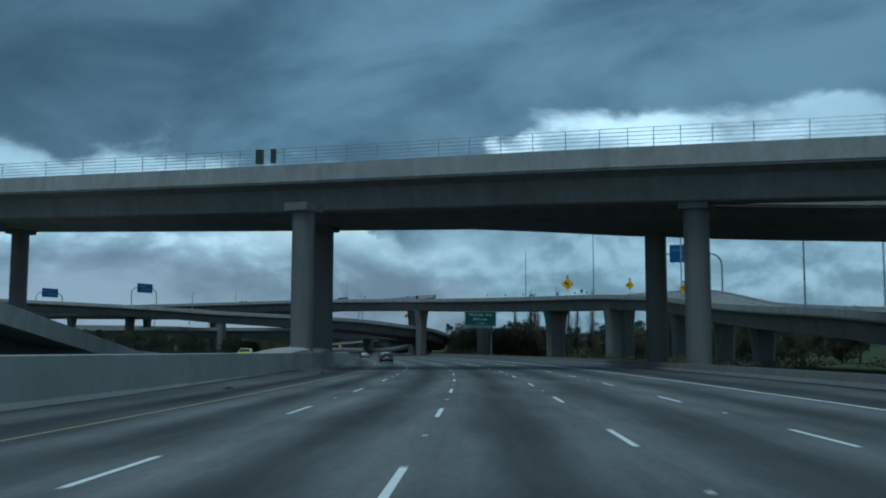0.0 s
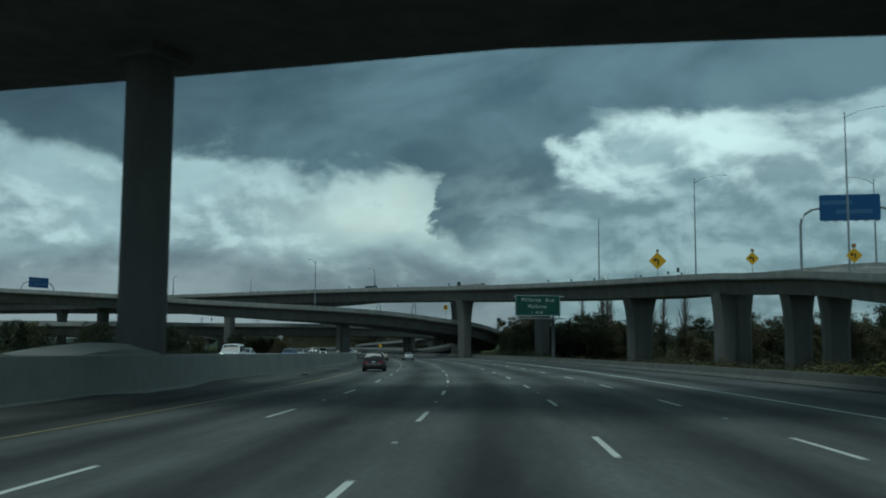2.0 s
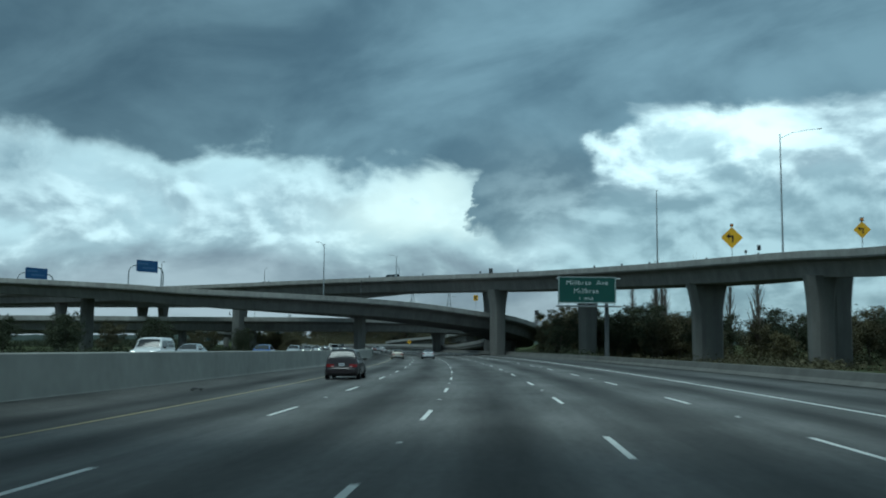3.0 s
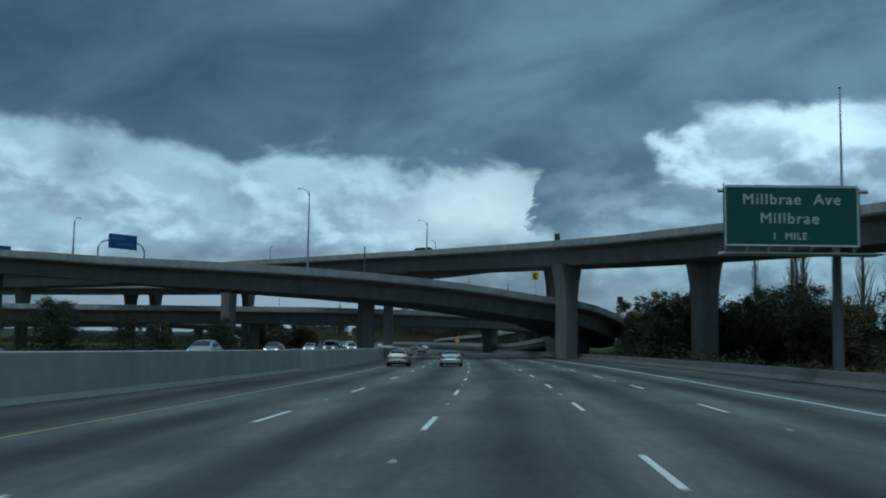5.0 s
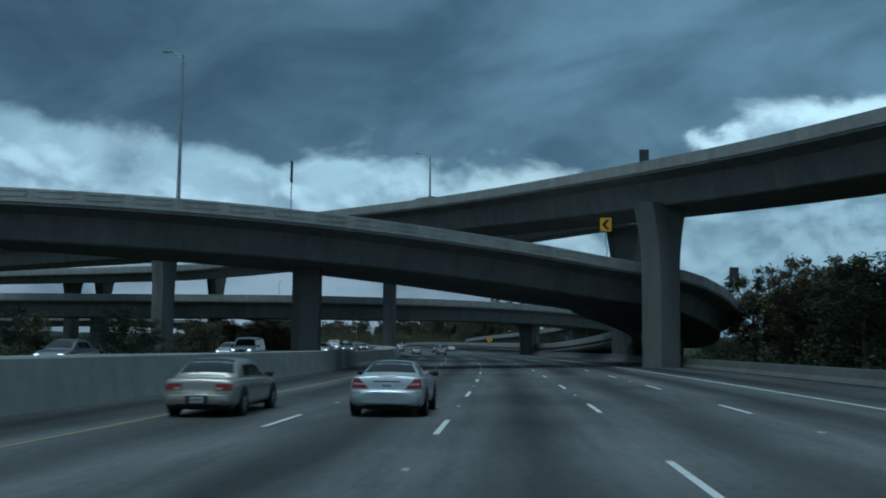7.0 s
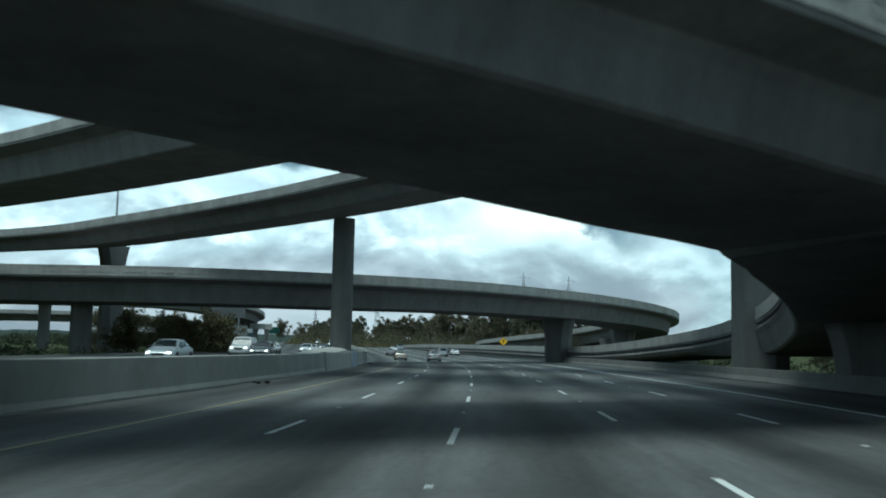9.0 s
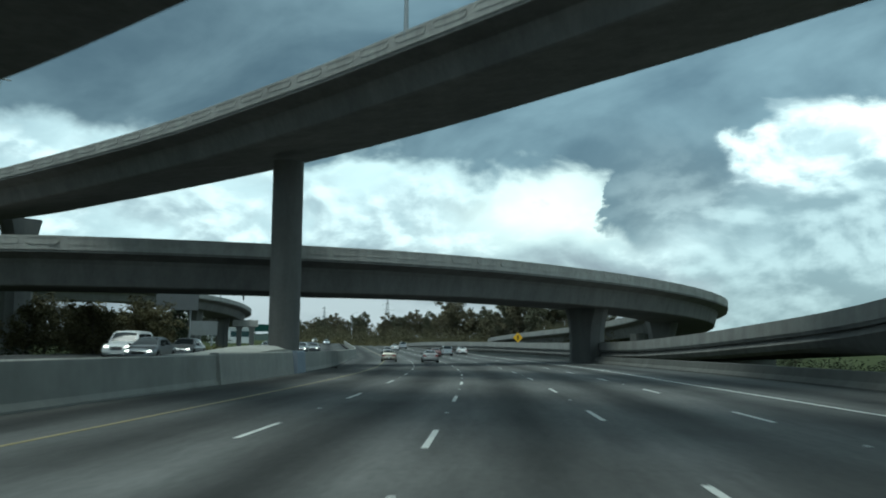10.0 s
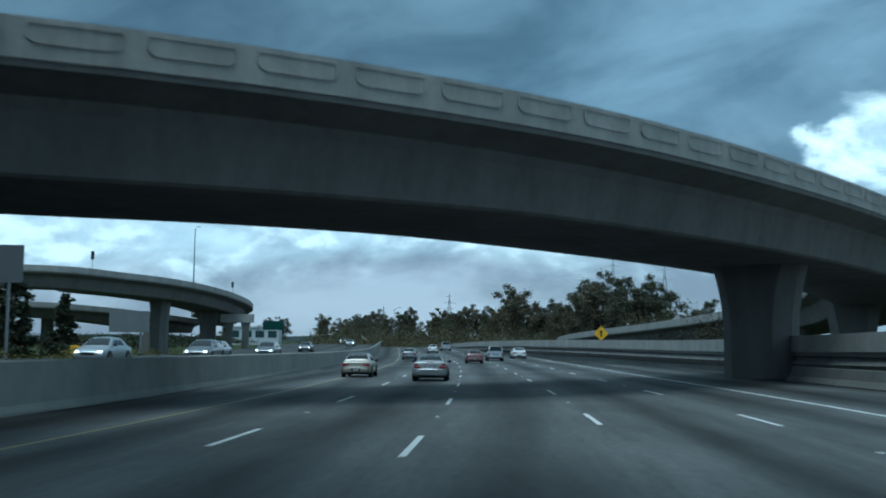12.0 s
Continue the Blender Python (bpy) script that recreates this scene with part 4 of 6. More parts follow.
diamond_sign(q, math.degrees(heading(486)), 1.3, 3.2, False, False, 0.8, "roadside signs")
# back of a sign board and hoarding by the opposite carriageway
sb = thing("sign_board", "dark back of a large sign board on two posts", "sign board")
bm = bmesh.new()
plate_into(bm, 5.2, 2.6, 0.1, 0.05, Matrix.Translation((0, 0, 7.2)))
part("panel", bm, material("sign_board_back", (0.12, 0.128, 0.135), 0.7, 0.1, var=0.15, streaks=0.2, bump=0), sb)
for x in (-1.6, 1.6):
    bm = bmesh.new()
    tube_into(bm, [(x, 0.2, -1), (x, 0.2, 8.2)], 0.12, 8)
    part("post", bm, STEEL, sb)
stand(sb, Vector((-97.6, 412.3, 0)), 20)
hb = thing("billboard", "pale blank billboard on a single post", "billboard")
bm = bmesh.new()
plate_into(bm, 4.4, 2.4, 0.25, 0.05, Matrix.Translation((0, 0, 4.4)))
part("panel", bm, SIGN_ALU, hb)
bm = bmesh.new()
tube_into(bm, [(1.3, 0.2, -1), (1.3, 0.2, 4.0)], 0.15, 8)
part("post", bm, STEEL, hb)
stand(hb, Vector((-116.4, 453.9, 0)), 24)
gb = thing("guide_sign", "distant green guide sign over the opposite carriageway", "guide sign")
bm = bmesh.new()
plate_into(bm, 4.6, 2.0, 0.1, 0.05, Matrix.Translation((0, 0, 6.3)))
pan = part("sign_panel", bm, SIGN_GREEN, gb)
bm = bmesh.new()
tube_into(bm, [(-3.4, 0.2, -0.5), (-3.4, 0.2, 6.3), (2.3, 0.2, 6.3)], 0.16, 8)
part("post", bm, STEEL, gb, "bent steel post")
stand(gb, Vector((-155.7, 559, 0.2)), 18)

# ---- vehicles ----
def car_paint(name, c, rough=0.28, metal=0.0, coat=0.6):
    m = material(name, c, rough, metal, var=0.05, scale=1.5, fine=10, bump=0, spec=0.5)
    m.node_tree.nodes["Principled BSDF"].inputs["Coat Weight"].default_value = coat
    return m


GLASS = material("tinted_glass", (0.012, 0.016, 0.018), 0.08, var=0.05, bump=0, spec=0.35)
RUBBER = material("tyre_rubber", (0.012, 0.012, 0.012), 0.85, var=0.2, scale=3)
ALLOY = material("alloy_rim", (0.4, 0.41, 0.42), 0.3, 0.9, var=0.08, bump=0)
BLACK_TRIM = material("black_trim", (0.012, 0.012, 0.013), 0.6, var=0.1)
TAIL_RED = material("tail_red", (0.17, 0.013, 0.014), 0.18, var=0.05, bump=0, spec=0.7)
TAIL_PINK = material("tail_clear", (0.38, 0.25, 0.24), 0.18, var=0.05, bump=0, spec=0.7)
HEAD_GLASS = material("head_lens", (0.6, 0.62, 0.62), 0.1, var=0.03, bump=0)
HEAD_LIT = material("head_lit", (1.0, 0.95, 0.85), 0.2, var=0.02, bump=0, glow=2.4)
PLATE = material("licence_plate", (0.42, 0.44, 0.45), 0.5, var=0.05, bump=0)
PLATE_INK = material("plate_bar", (0.16, 0.17, 0.21), 0.5, var=0.05, bump=0)


CAR_SHAPES = {
    # tail: (fraction of length, top height), then the cabin: rear foot, rear roof, front roof, front foot, and half widths at belt and roof as fractions
    "sedan": dict(tops=((0, 0.52), (0.008, 0.545), (0.014, 0.70), (0.024, 0.88), (0.04, 0.935), (0.12, 0.955), (0.2, 0.96), (0.45, 0.94), (0.66, 0.93), (0.76, 0.90), (0.88, 0.83), (0.955, 0.74), (0.99, 0.62), (1, 0.55)), belt=0.91, cab=(0.135, 0.29, 0.56, 0.745), wb=0.90, wr=0.66, h=1.41),
    "roadster": dict(tops=((0, 0.56), (0.008, 0.60), (0.016, 0.66), (0.03, 0.90), (0.042, 0.965), (0.07, 0.972), (0.16, 0.955), (0.22, 0.95), (0.45, 0.92), (0.66, 0.90), (0.76, 0.87), (0.88, 0.80), (0.955, 0.70), (0.99, 0.58), (1, 0.50)), belt=0.90, cab=(0.195, 0.345, 0.53, 0.70), wb=0.86, wr=0.58, h=1.30),
    "suv": dict(tops=((0, 0.60), (0.006, 0.64), (0.012, 0.80), (0.02, 1.02), (0.04, 1.06), (0.2, 1.07), (0.45, 1.06), (0.66, 1.06), (0.75, 1.03), (0.9, 0.98), (0.96, 0.88), (0.99, 0.72), (1, 0.62)), belt=1.04, cab=(0.022, 0.075, 0.60, 0.735), wb=0.92, wr=0.74, h=1.75),
    "hatch": dict(tops=((0, 0.56), (0.008, 0.60), (0.016, 0.78), (0.03, 1.0), (0.05, 1.03), (0.2, 1.03), (0.45, 1.0), (0.66, 0.99), (0.76, 0.95), (0.9, 0.87), (0.96, 0.78), (0.99, 0.64), (1, 0.55)), belt=0.98, cab=(0.03, 0.13, 0.58, 0.75), wb=0.90, wr=0.68, h=1.6),
}


def build_car(name, label, paint, L, W, H, kind="sedan", lit=False, group="traffic", tails="wide", category="car"):
    """A car of shells: body, cabin, curved panes, lamps, bumpers and wheels. Origin on the road under its middle; front along +y."""
    ob = thing(name, label, category, group)
    sp = CAR_SHAPES[kind]
    hw, y0, kz = W / 2, -L / 2, H / sp["h"]
    tops_f, tops_z = [q[0] for q in sp["tops"]], [q[1] * kz for q in sp["tops"]]
    zb = 0.21 if kind != "suv" else 0.29
    top = lambda f: float(np.interp(f, tops_f, tops_z))
    wid = lambda f: hw * float(np.interp(f, (0, 0.008, 0.025, 0.06, 0.14, 0.3, 0.6, 0.8, 0.9, 0.96, 0.985, 1.0), (0.80, 0.885, 0.94, 0.975, 0.995, 0.985, 0.985, 1.0, 0.98, 0.92, 0.84, 0.74)))
    low = lambda f: zb + float(np.interp(f, (0, 0.02, 0.07, 0.92, 0.98, 1.0), (0.12, 0.06, 0.0, 0.0, 0.05, 0.12)))

    def half(f):
        w, zt, zl = wid(f), top(f), low(f)
        h = zt - zl
        return [(0, zl), (w * 0.84, zl), (w * 0.95, zl + 0.07), (w * 0.985, zl + 0.2 * h), (w, zl + 0.45 * h), (w * 0.992, zl + 0.68 * h), (w * 0.955, zt - 0.09), (w * 0.90, zt - 0.035), (w * 0.78, zt - 0.008), (w * 0.4, zt + 0.012), (0, zt + 0.018)]

    def skin(x, z, front=False):
        """The body's end surface: y at (x, z)."""
        for k in range(400):
            f = 0.3 * k / 400
            f = 1 - f if front else f
            hf = half(f)
            if z > hf[-1][1] or z < hf[0][1]:
                continue
            zs, xs = [q[1] for q in hf[1:]], [q[0] for q in hf[1:]]
            if abs(x) <= np.interp(z, zs, xs):
                return y0 + f * L
        return y0 + (0.7 if front else 0.3) * L

    bm = bmesh.new()
    fs = sorted(set(tops_f + [0.003, 0.02, 0.055, 0.09, 0.3, 0.38, 0.52, 0.6, 0.7, 0.82, 0.93, 0.975]))
    loft_into(bm, [[Vector((x, y0 + f * L, z)) for x, z in half(f) + [(-x, z) for x, z in half(f)[-2:0:-1]]] for f in fs])
    bmesh.ops.recalc_face_normals(bm, faces=bm.faces[:])
    smooth_all(part("body", bm, paint, ob), 50)

    # cabin
    c0, c1, c2, c3 = sp["cab"]
    belt = sp["belt"] * kz
    cf = [c0, c0 + 0.25 * (c1 - c0), c0 + 0.6 * (c1 - c0), c1 - 0.1 * (c1 - c0), c1 + 0.1 * (c2 - c1), (c1 + c2) / 2, c2 - 0.1 * (c2 - c1), c2 + 0.12 * (c3 - c2), c2 + 0.5 * (c3 - c2), c3]
    za = top(c0) + 0.005
    zf = top(c3) + 0.005
    cz = [za, za + 0.36 * (H - za), za + 0.76 * (H - za), H - 0.035, H - 0.008, H, H - 0.012, H - 0.06, zf + 0.56 * (H - zf), zf]

    def cab(f):
        zt = float(np.interp(f, cf, cz))
        wb, wr = hw * sp["wb"], hw * sp["wr"]
        up = max(0.0, min(1.0, (zt - belt) / (H - belt)))
        we = wb - (wb - wr) * (0.15 + 0.85 * up)
        zl = belt - 0.05
        return [(wb, zl), (wb - (wb - we) * 0.5, zl + (zt - zl) * 0.5), (we + 0.02, zt - 0.085 * up - 0.01), (we * 0.93, zt - 0.028 * up), (we * 0.6, zt + 0.002), (0, zt + 0.014)]

    bm = bmesh.new()
    loft_into(bm, [[Vector((x, y0 + f * L, z)) for x, z in cab(f) + [(-x, z) for x, z in cab(f)[-2::-1]]] for f in cf])
    bmesh.ops.recalc_face_normals(bm, faces=bm.faces[:])
    smooth_all(part("cabin", bm, paint, ob, "painted roof and pillars"), 50)

    def shell(nm, grid, mat, lab="", parent=None, lift=0.008):
        """A thin curved plate over a grid of points, set proud of what lies under it."""
        R, C = len(grid), len(grid[0])
        mid = grid[R // 2][C // 2]
        nrm_ = (grid[R // 2][C - 1] - grid[R // 2][0]).cross(grid[R - 1][C // 2] - grid[0][C // 2]).normalized()
        if nrm_.dot(mid - Vector((0, 0, H * 0.45))) < 0:
            nrm_ = -nrm_
        bm = bmesh.new()
        A = [[bm.verts.new(q + nrm_ * lift) for q in row] for row in grid]
        B = [[bm.verts.new(q - nrm_ * 0.03) for q in row] for row in grid]
        for i in range(R - 1):
            for j in range(C - 1):
                bm.faces.new((A[i][j], A[i][j + 1], A[i + 1][j + 1], A[i + 1][j]))
                bm.faces.new((B[i][j], B[i + 1][j], B[i + 1][j + 1], B[i][j + 1]))
        rim = [(0, j) for j in range(C)] + [(i, C - 1) for i in range(1, R)] + [(R - 1, j) for j in range(C - 2, -1, -1)] + [(i, 0) for i in range(R - 2, 0, -1)]
        for k, (i, j) in enumerate(rim):
            m, n = rim[(k + 1) % len(rim)]
            bm.faces.new((A[i][j], A[m][n], B[m][n], B[i][j]))
        bmesh.ops.recalc_face_normals(bm, faces=bm.faces[:])
        return smooth_all(part(nm, bm, mat, parent or ob, lab), 40)

    def over_top(f0, f1, k0, k1, n=5):
        g = []
        for i in range(n):
            f = f0 + (f1 - f0) * i / (n - 1)
            k = k0 + (k1 - k0) * i / (n - 1)
            c = cab(f)
            xs, zs = [q[0] for q in c[::-1]], [q[1] for q in c[::-1]]
            e = c[3][0] * k
            g.append([Vector((e * u, y0 + f * L, float(np.interp(abs(e * u), xs, zs)))) for u in (-1, -0.75, -0.4, 0, 0.4, 0.75, 1)])
        return g

    shell("rear_window", over_top(c0 + 0.14 * (c1 - c0), c0 + 0.93 * (c1 - c0), 0.98, 0.93), GLASS, "dark rear window")
    shell("windscreen", over_top(c3 - 0.1 * (c3 - c2), c2 + 0.06 * (c3 - c2), 0.99, 0.94), GLASS)
    if kind == "roadster":
        spans = [(c1 - 0.02, c1 + 0.035, c2 + 0.01, c3 - 0.05)]
    else:
        m = (c1 + c2) / 2 + 0.01
        spans = [(c0 + (c1 - c0) * 0.72, c1 + 0.03, m - 0.008, m - 0.008), (m + 0.008, m + 0.008, c2 - 0.005, c3 - 0.055)]
    for s in (-1, 1):
        for a0, a1, b1, b0 in spans:
            g = []
            for v in (0.16, 0.5, 0.86):
                row = []
                for u in (0, 0.33, 0.66, 1):
                    f = (a0 + (a1 - a0) * v) * (1 - u) + (b0 + (b1 - b0) * v) * u
                    c = cab(max(c1, min(c2, f)))
                    zt = min(c[2][1], cab(f)[2][1] - 0.015)
                    z = c[0][1] + 0.05 + (zt - c[0][1] - 0.05) * v
                    row.append(Vector((s * float(np.interp(z, [q[1] for q in c[:3]], [q[0] for q in c[:3]])), y0 + f * L, z)))
                g.append(row)
            shell("side_window", g, GLASS)
        # mirror
        bm = bmesh.new()
        ym = y0 + (c3 - 0.075) * L
        loft_into(bm, [[(s * (hw * 0.90 + o), ym + r * math.cos(q) * 0.6, belt + 0.07 + r * 0.75 * math.sin(q)) for q in [k * math.pi / 5 for k in range(10)]] for o, r in ((0, 0.03), (0.06, 0.05), (0.1, 0.095), (0.2, 0.10), (0.235, 0.06))])
        smooth_all(part("mirror", bm, BLACK_TRIM, ob, "dark door mirror"))
        bm = bmesh.new()
        for q in ((0.40, 0.45),) if kind == "roadster" else ((0.33, 0.37), (0.52, 0.56)):
            tube_into(bm, [(s * hw * 0.975, y0 + q[0] * L, belt - 0.13), (s * (hw * 0.975 + 0.03), y0 + (q[0] + 0.008) * L, belt - 0.13), (s * (hw * 0.975 + 0.03), y0 + (q[1] - 0.008) * L, belt - 0.13), (s * hw * 0.975, y0 + q[1] * L, belt - 0.13)], 0.014, 5)
        part("door_handle", bm, paint, ob)

    def patch(nm, corners, mat, lab="", out=0.012, parent=None, front=False, nx=7, nz=4):
        """A plate that follows the body's end between four (x, z) corners: low inner, low outer, high outer, high inner."""
        a, b, c, d = corners
        g = []
        for i in range(nz):
            v = i / (nz - 1)
            row = []
            for j in range(nx):
                u = j / (nx - 1)
                x = (a[0] * (1 - u) + b[0] * u) * (1 - v) + (d[0] * (1 - u) + c[0] * u) * v
                z = (a[1] * (1 - u) + b[1] * u) * (1 - v) + (d[1] * (1 - u) + c[1] * u) * v
                row.append(Vector((x, skin(x, z, front) + (out if front else -out), z)))
            g.append(row)
        bm = bmesh.new()
        A = [[bm.verts.new(q) for q in row] for row in g]
        B = [[bm.verts.new(q + Vector((0, -0.06 if front else 0.06, 0))) for q in row] for row in g]
        for i in range(nz - 1):
            for j in range(nx - 1):
                bm.faces.new((A[i][j], A[i][j + 1], A[i + 1][j + 1], A[i + 1][j]))
        rim = [(0, j) for j in range(nx)] + [(i, nx - 1) for i in range(1, nz)] + [(nz - 1, j) for j in range(nx - 2, -1, -1)] + [(i, 0) for i in range(nz - 2, 0, -1)]
        for k, (i, j) in enumerate(rim):
            m, n = rim[(k + 1) % len(rim)]
            bm.faces.new((A[i][j], B[i][j], B[m][n], A[m][n]))
        bmesh.ops.recalc_face_normals(bm, faces=bm.faces[:])
        return smooth_all(part(nm, bm, mat, parent or ob, lab), 30)

    def box4(x0, x1, z0, z1):
        return ((x0, z0 * kz), (x1, z0 * kz), (x1, z1 * kz), (x0, z1 * kz))

    for s in (-1, 1):
        if tails == "wedge":
            lamp = patch("tail_lamp", ((s * 0.43, 0.665), (s * 0.83, 0.675), (s * 0.80, 0.895), (s * 0.655, 0.90)), TAIL_RED, "red wedge tail lamp", 0.016)
            patch("reversing_lamp", ((s * 0.53, 0.745), (s * 0.78, 0.755), (s * 0.775, 0.80), (s * 0.56, 0.785)), TAIL_PINK, "clear strip", 0.022, lamp)
        elif kind == "suv":
            lamp = patch("tail_lamp", box4(s * 0.70, s * 0.86, 0.70, 1.0), TAIL_RED, "red tail lamp", 0.016)
        else:
            lamp = patch("tail_lamp", box4(s * 0.40, s * 0.80, 0.655, 0.81), TAIL_RED, "wide red tail lamp", 0.016)
            patch("reversing_lamp", box4(s * 0.42, s * 0.56, 0.665, 0.72), TAIL_PINK, "clear strip", 0.022, lamp)
        hl = patch("headlamp", box4(s * 0.50, s * 0.72, 0.58 if kind != "suv" else 0.76, 0.68 if kind != "suv" else 0.88), HEAD_LIT if lit else HEAD_GLASS, "lit headlamp" if lit else "headlamp", 0.012, None, True)
    patch("grille", box4(-0.36, 0.36, 0.46 if kind != "suv" else 0.62, 0.60 if kind != "suv" else 0.82), BLACK_TRIM, "dark grille", 0.01, None, True)
    if tails == "wedge":
        rec = patch("plate_recess", ((-0.25, 0.655), (0.25, 0.655), (0.315, 0.84), (-0.315, 0.84)), paint, "recessed plate panel", 0.006)
        # The shade at the top of the recess is drawn as a dark strip.
        patch("recess_edge", ((-0.305, 0.818), (0.305, 0.818), (0.315, 0.842), (-0.315, 0.842)), BLACK_TRIM, "dark strip for the shade along the recess edge", 0.012, rec, False, 7, 2)
        zp, proud = 0.735, 0.0
        patch("brake_lamp", box4(-0.19, 0.19, 0.945, 0.968), TAIL_RED, "high brake lamp on the boot lip", 0.02, None, False, 5, 2)
    else:
        zp = 0.43 if kind == "sedan" else 0.78
        proud = 0.034 if kind == "sedan" else 0.0
        rec = patch("plate_recess", box4(-0.26, 0.26, zp - 0.09, zp + 0.09), BLACK_TRIM, "dark plate surround", 0.012 + proud)
        zp *= kz
    plate = patch("licence_plate", ((-0.155, zp - 0.07), (0.155, zp - 0.07), (0.155, zp + 0.07), (-0.155, zp + 0.07)), PLATE, "pale licence plate", 0.02 + proud, rec, False, 3, 2)
    patch("plate_bar", ((-0.12, zp - 0.025), (0.12, zp - 0.025), (0.12, zp + 0.03), (-0.12, zp + 0.03)), PLATE_INK, "dark bar on the plate", 0.03 + proud, rec, False, 3, 2)
    # bumper roll, shut line and lower valance
    bump = patch("rear_bumper", ((-hw * 0.93, 0.33 * kz), (hw * 0.93, 0.33 * kz), (hw * 0.95, 0.555 * kz), (-hw * 0.95, 0.555 * kz)), paint, "", 0.035, None, False, 15, 4)
    patch("shut_line", ((-hw * 0.93, 0.572 * kz), (hw * 0.93, 0.572 * kz), (hw * 0.93, 0.586 * kz), (-hw * 0.93, 0.586 * kz)), BLACK_TRIM, "dark gap over the bumper", 0.006, bump, False, 15, 2)
    if kind == "sedan":
        patch("bumper_strip", ((-hw * 0.9, 0.335 * kz), (hw * 0.9, 0.335 * kz), (hw * 0.9, 0.358 * kz), (-hw * 0.9, 0.358 * kz)), ALLOY, "bright strip along the bumper's lower edge", 0.043, bump, False, 15, 2)
    bm = bmesh.new()
    loft_into(bm, [[(x * hw, y0 + o + 0.03 + 0.12 * abs(x) ** 3, z) for x in (-0.86, -0.5, 0, 0.5, 0.86)] + [(x * hw, y0 + 0.4, z) for x in (0.86, -0.86)] for o, z in ((0.09, zb - 0.03), (0.02, zb + 0.05), (0.0, 0.325 * kz))])
    bmesh.ops.recalc_face_normals(bm, faces=bm.faces[:])
    part("rear_valance", bm, BLACK_TRIM, ob, "black lower valance")
    bm = bmesh.new()
    box_into(bm, (-hw * 0.8, y0 + 0.35, zb - 0.04), (hw * 0.8, y0 + L - 0.3, zb + 0.02))
    part("floor_pan", bm, BLACK_TRIM, ob, "dark underbody")
    for s in (-1, 1):
        for f in (0.185, 0.815):
            r = 0.32 if kind != "suv" else 0.365
            yw = y0 + f * L
            # Flat dark disc on the flank, in place of a hollow in shade.
            bm = bmesh.new()
            bmesh.ops.create_cone(bm, cap_ends=True, segments=28, radius1=r + 0.055, radius2=r + 0.055, depth=0.02, matrix=Matrix.Translation((s * (hw * 0.992), yw, r + 0.03)) @ Matrix.Rotation(radians(90), 4, "Y"))
            part("wheel_arch", bm, BLACK_TRIM, ob, "flat dark disc for the shade in the wheel arch")
            bm = bmesh.new()
            prof = [(-0.11, r * 0.62), (-0.11, r * 0.93), (-0.085, r), (0.085, r), (0.11, r * 0.93), (0.11, r * 0.62)]
            loft_into(bm, [[Vector((s * (hw - 0.085) + o, yw + rr * math.cos(q), r + rr * math.sin(q))) for o, rr in prof] for q in [k * 2 * math.pi / 28 for k in range(29)]], closed=True, caps=False)
            bmesh.ops.recalc_face_normals(bm, faces=bm.faces[:])
            wheel = smooth_all(part("wheel", bm, RUBBER, ob, "black tyre"))
            bm = bmesh.new()
            for k in range(7):
                m = Matrix.Translation((s * hw, yw, r)) @ Matrix.Rotation(k * 2 * math.pi / 7, 4, "X")
                box_into(bm, (-0.02, -0.03, 0.03), (0.018, 0.03, r * 0.64), m)
            bmesh.ops.create_cone(bm, cap_ends=True, segments=20, radius1=r * 0.63, radius2=r * 0.63, depth=0.03, matrix=Matrix.Translation((s * (hw - 0.05), yw, r)) @ Matrix.Rotation(radians(90), 4, "Y"))
            part("rim", bm, ALLOY, wheel, "alloy rim")
    return ob


def park(ob, s, d, forward=True):
    p = at(s, d)
    ob.matrix_world = Matrix.Translation(p) @ Matrix.Rotation(heading(s) + (0 if forward else math.pi), 4, "Z")
    return ob


SILVER = car_paint("silver_paint", (0.36, 0.385, 0.405), 0.34, 0.45, 0.4)
BEIGE = car_paint("champagne_paint", (0.27, 0.25, 0.21), 0.32, 0.45)
DARK = car_paint("black_cherry_paint", (0.016, 0.010, 0.012), 0.3, 0.0, 0.25)
RED = car_paint("maroon_paint", (0.135, 0.062, 0.060), 0.28)
WHITE = car_paint("white_paint", (0.62, 0.63, 0.63), 0.3)
GREY = car_paint("grey_paint", (0.16, 0.17, 0.18), 0.3, 0.5)
BLUE = car_paint("blue_paint", (0.02, 0.06, 0.2), 0.3)
TAXI = car_paint("yellow_car_paint", (0.62, 0.5, 0.03), 0.35)

park(build_car("roadster", "silver two-seat hardtop roadster in the next lane", SILVER, 4.1, 1.79, 1.30, "roadster", tails="wedge"), 236.7, -1.48)
park(build_car("sedan", "champagne four-door sedan near the median", BEIGE, 4.77, 1.77, 1.41, "sedan"), 422.5, -6.1)
# The champagne sedan once more, added abreast of the roadster.
park(build_car("sedan", "added copy of the champagne sedan abreast of the silver roadster", BEIGE, 4.77, 1.77, 1.37, "sedan"), 236.7, -5.85)
# Added copy of the silver roadster further ahead, its paint toned darker.
park(build_car("coupe", "second copy of the silver roadster beside the champagne sedan", car_paint("grey_silver_paint", (0.28, 0.295, 0.31), 0.36, 0.45, 0.35), 4.2, 1.79, 1.34, "roadster", tails="wedge"), 414.6, -1.5)
park(build_car("hatchback", "black cherry compact crossover ahead near the median", DARK, 4.3, 1.8, 1.6, "hatch"), 145, -5.7)
park(build_car("sedan", "maroon sedan far ahead on the freeway", RED, 4.6, 1.78, 1.42, "sedan"), 469, 1.8)
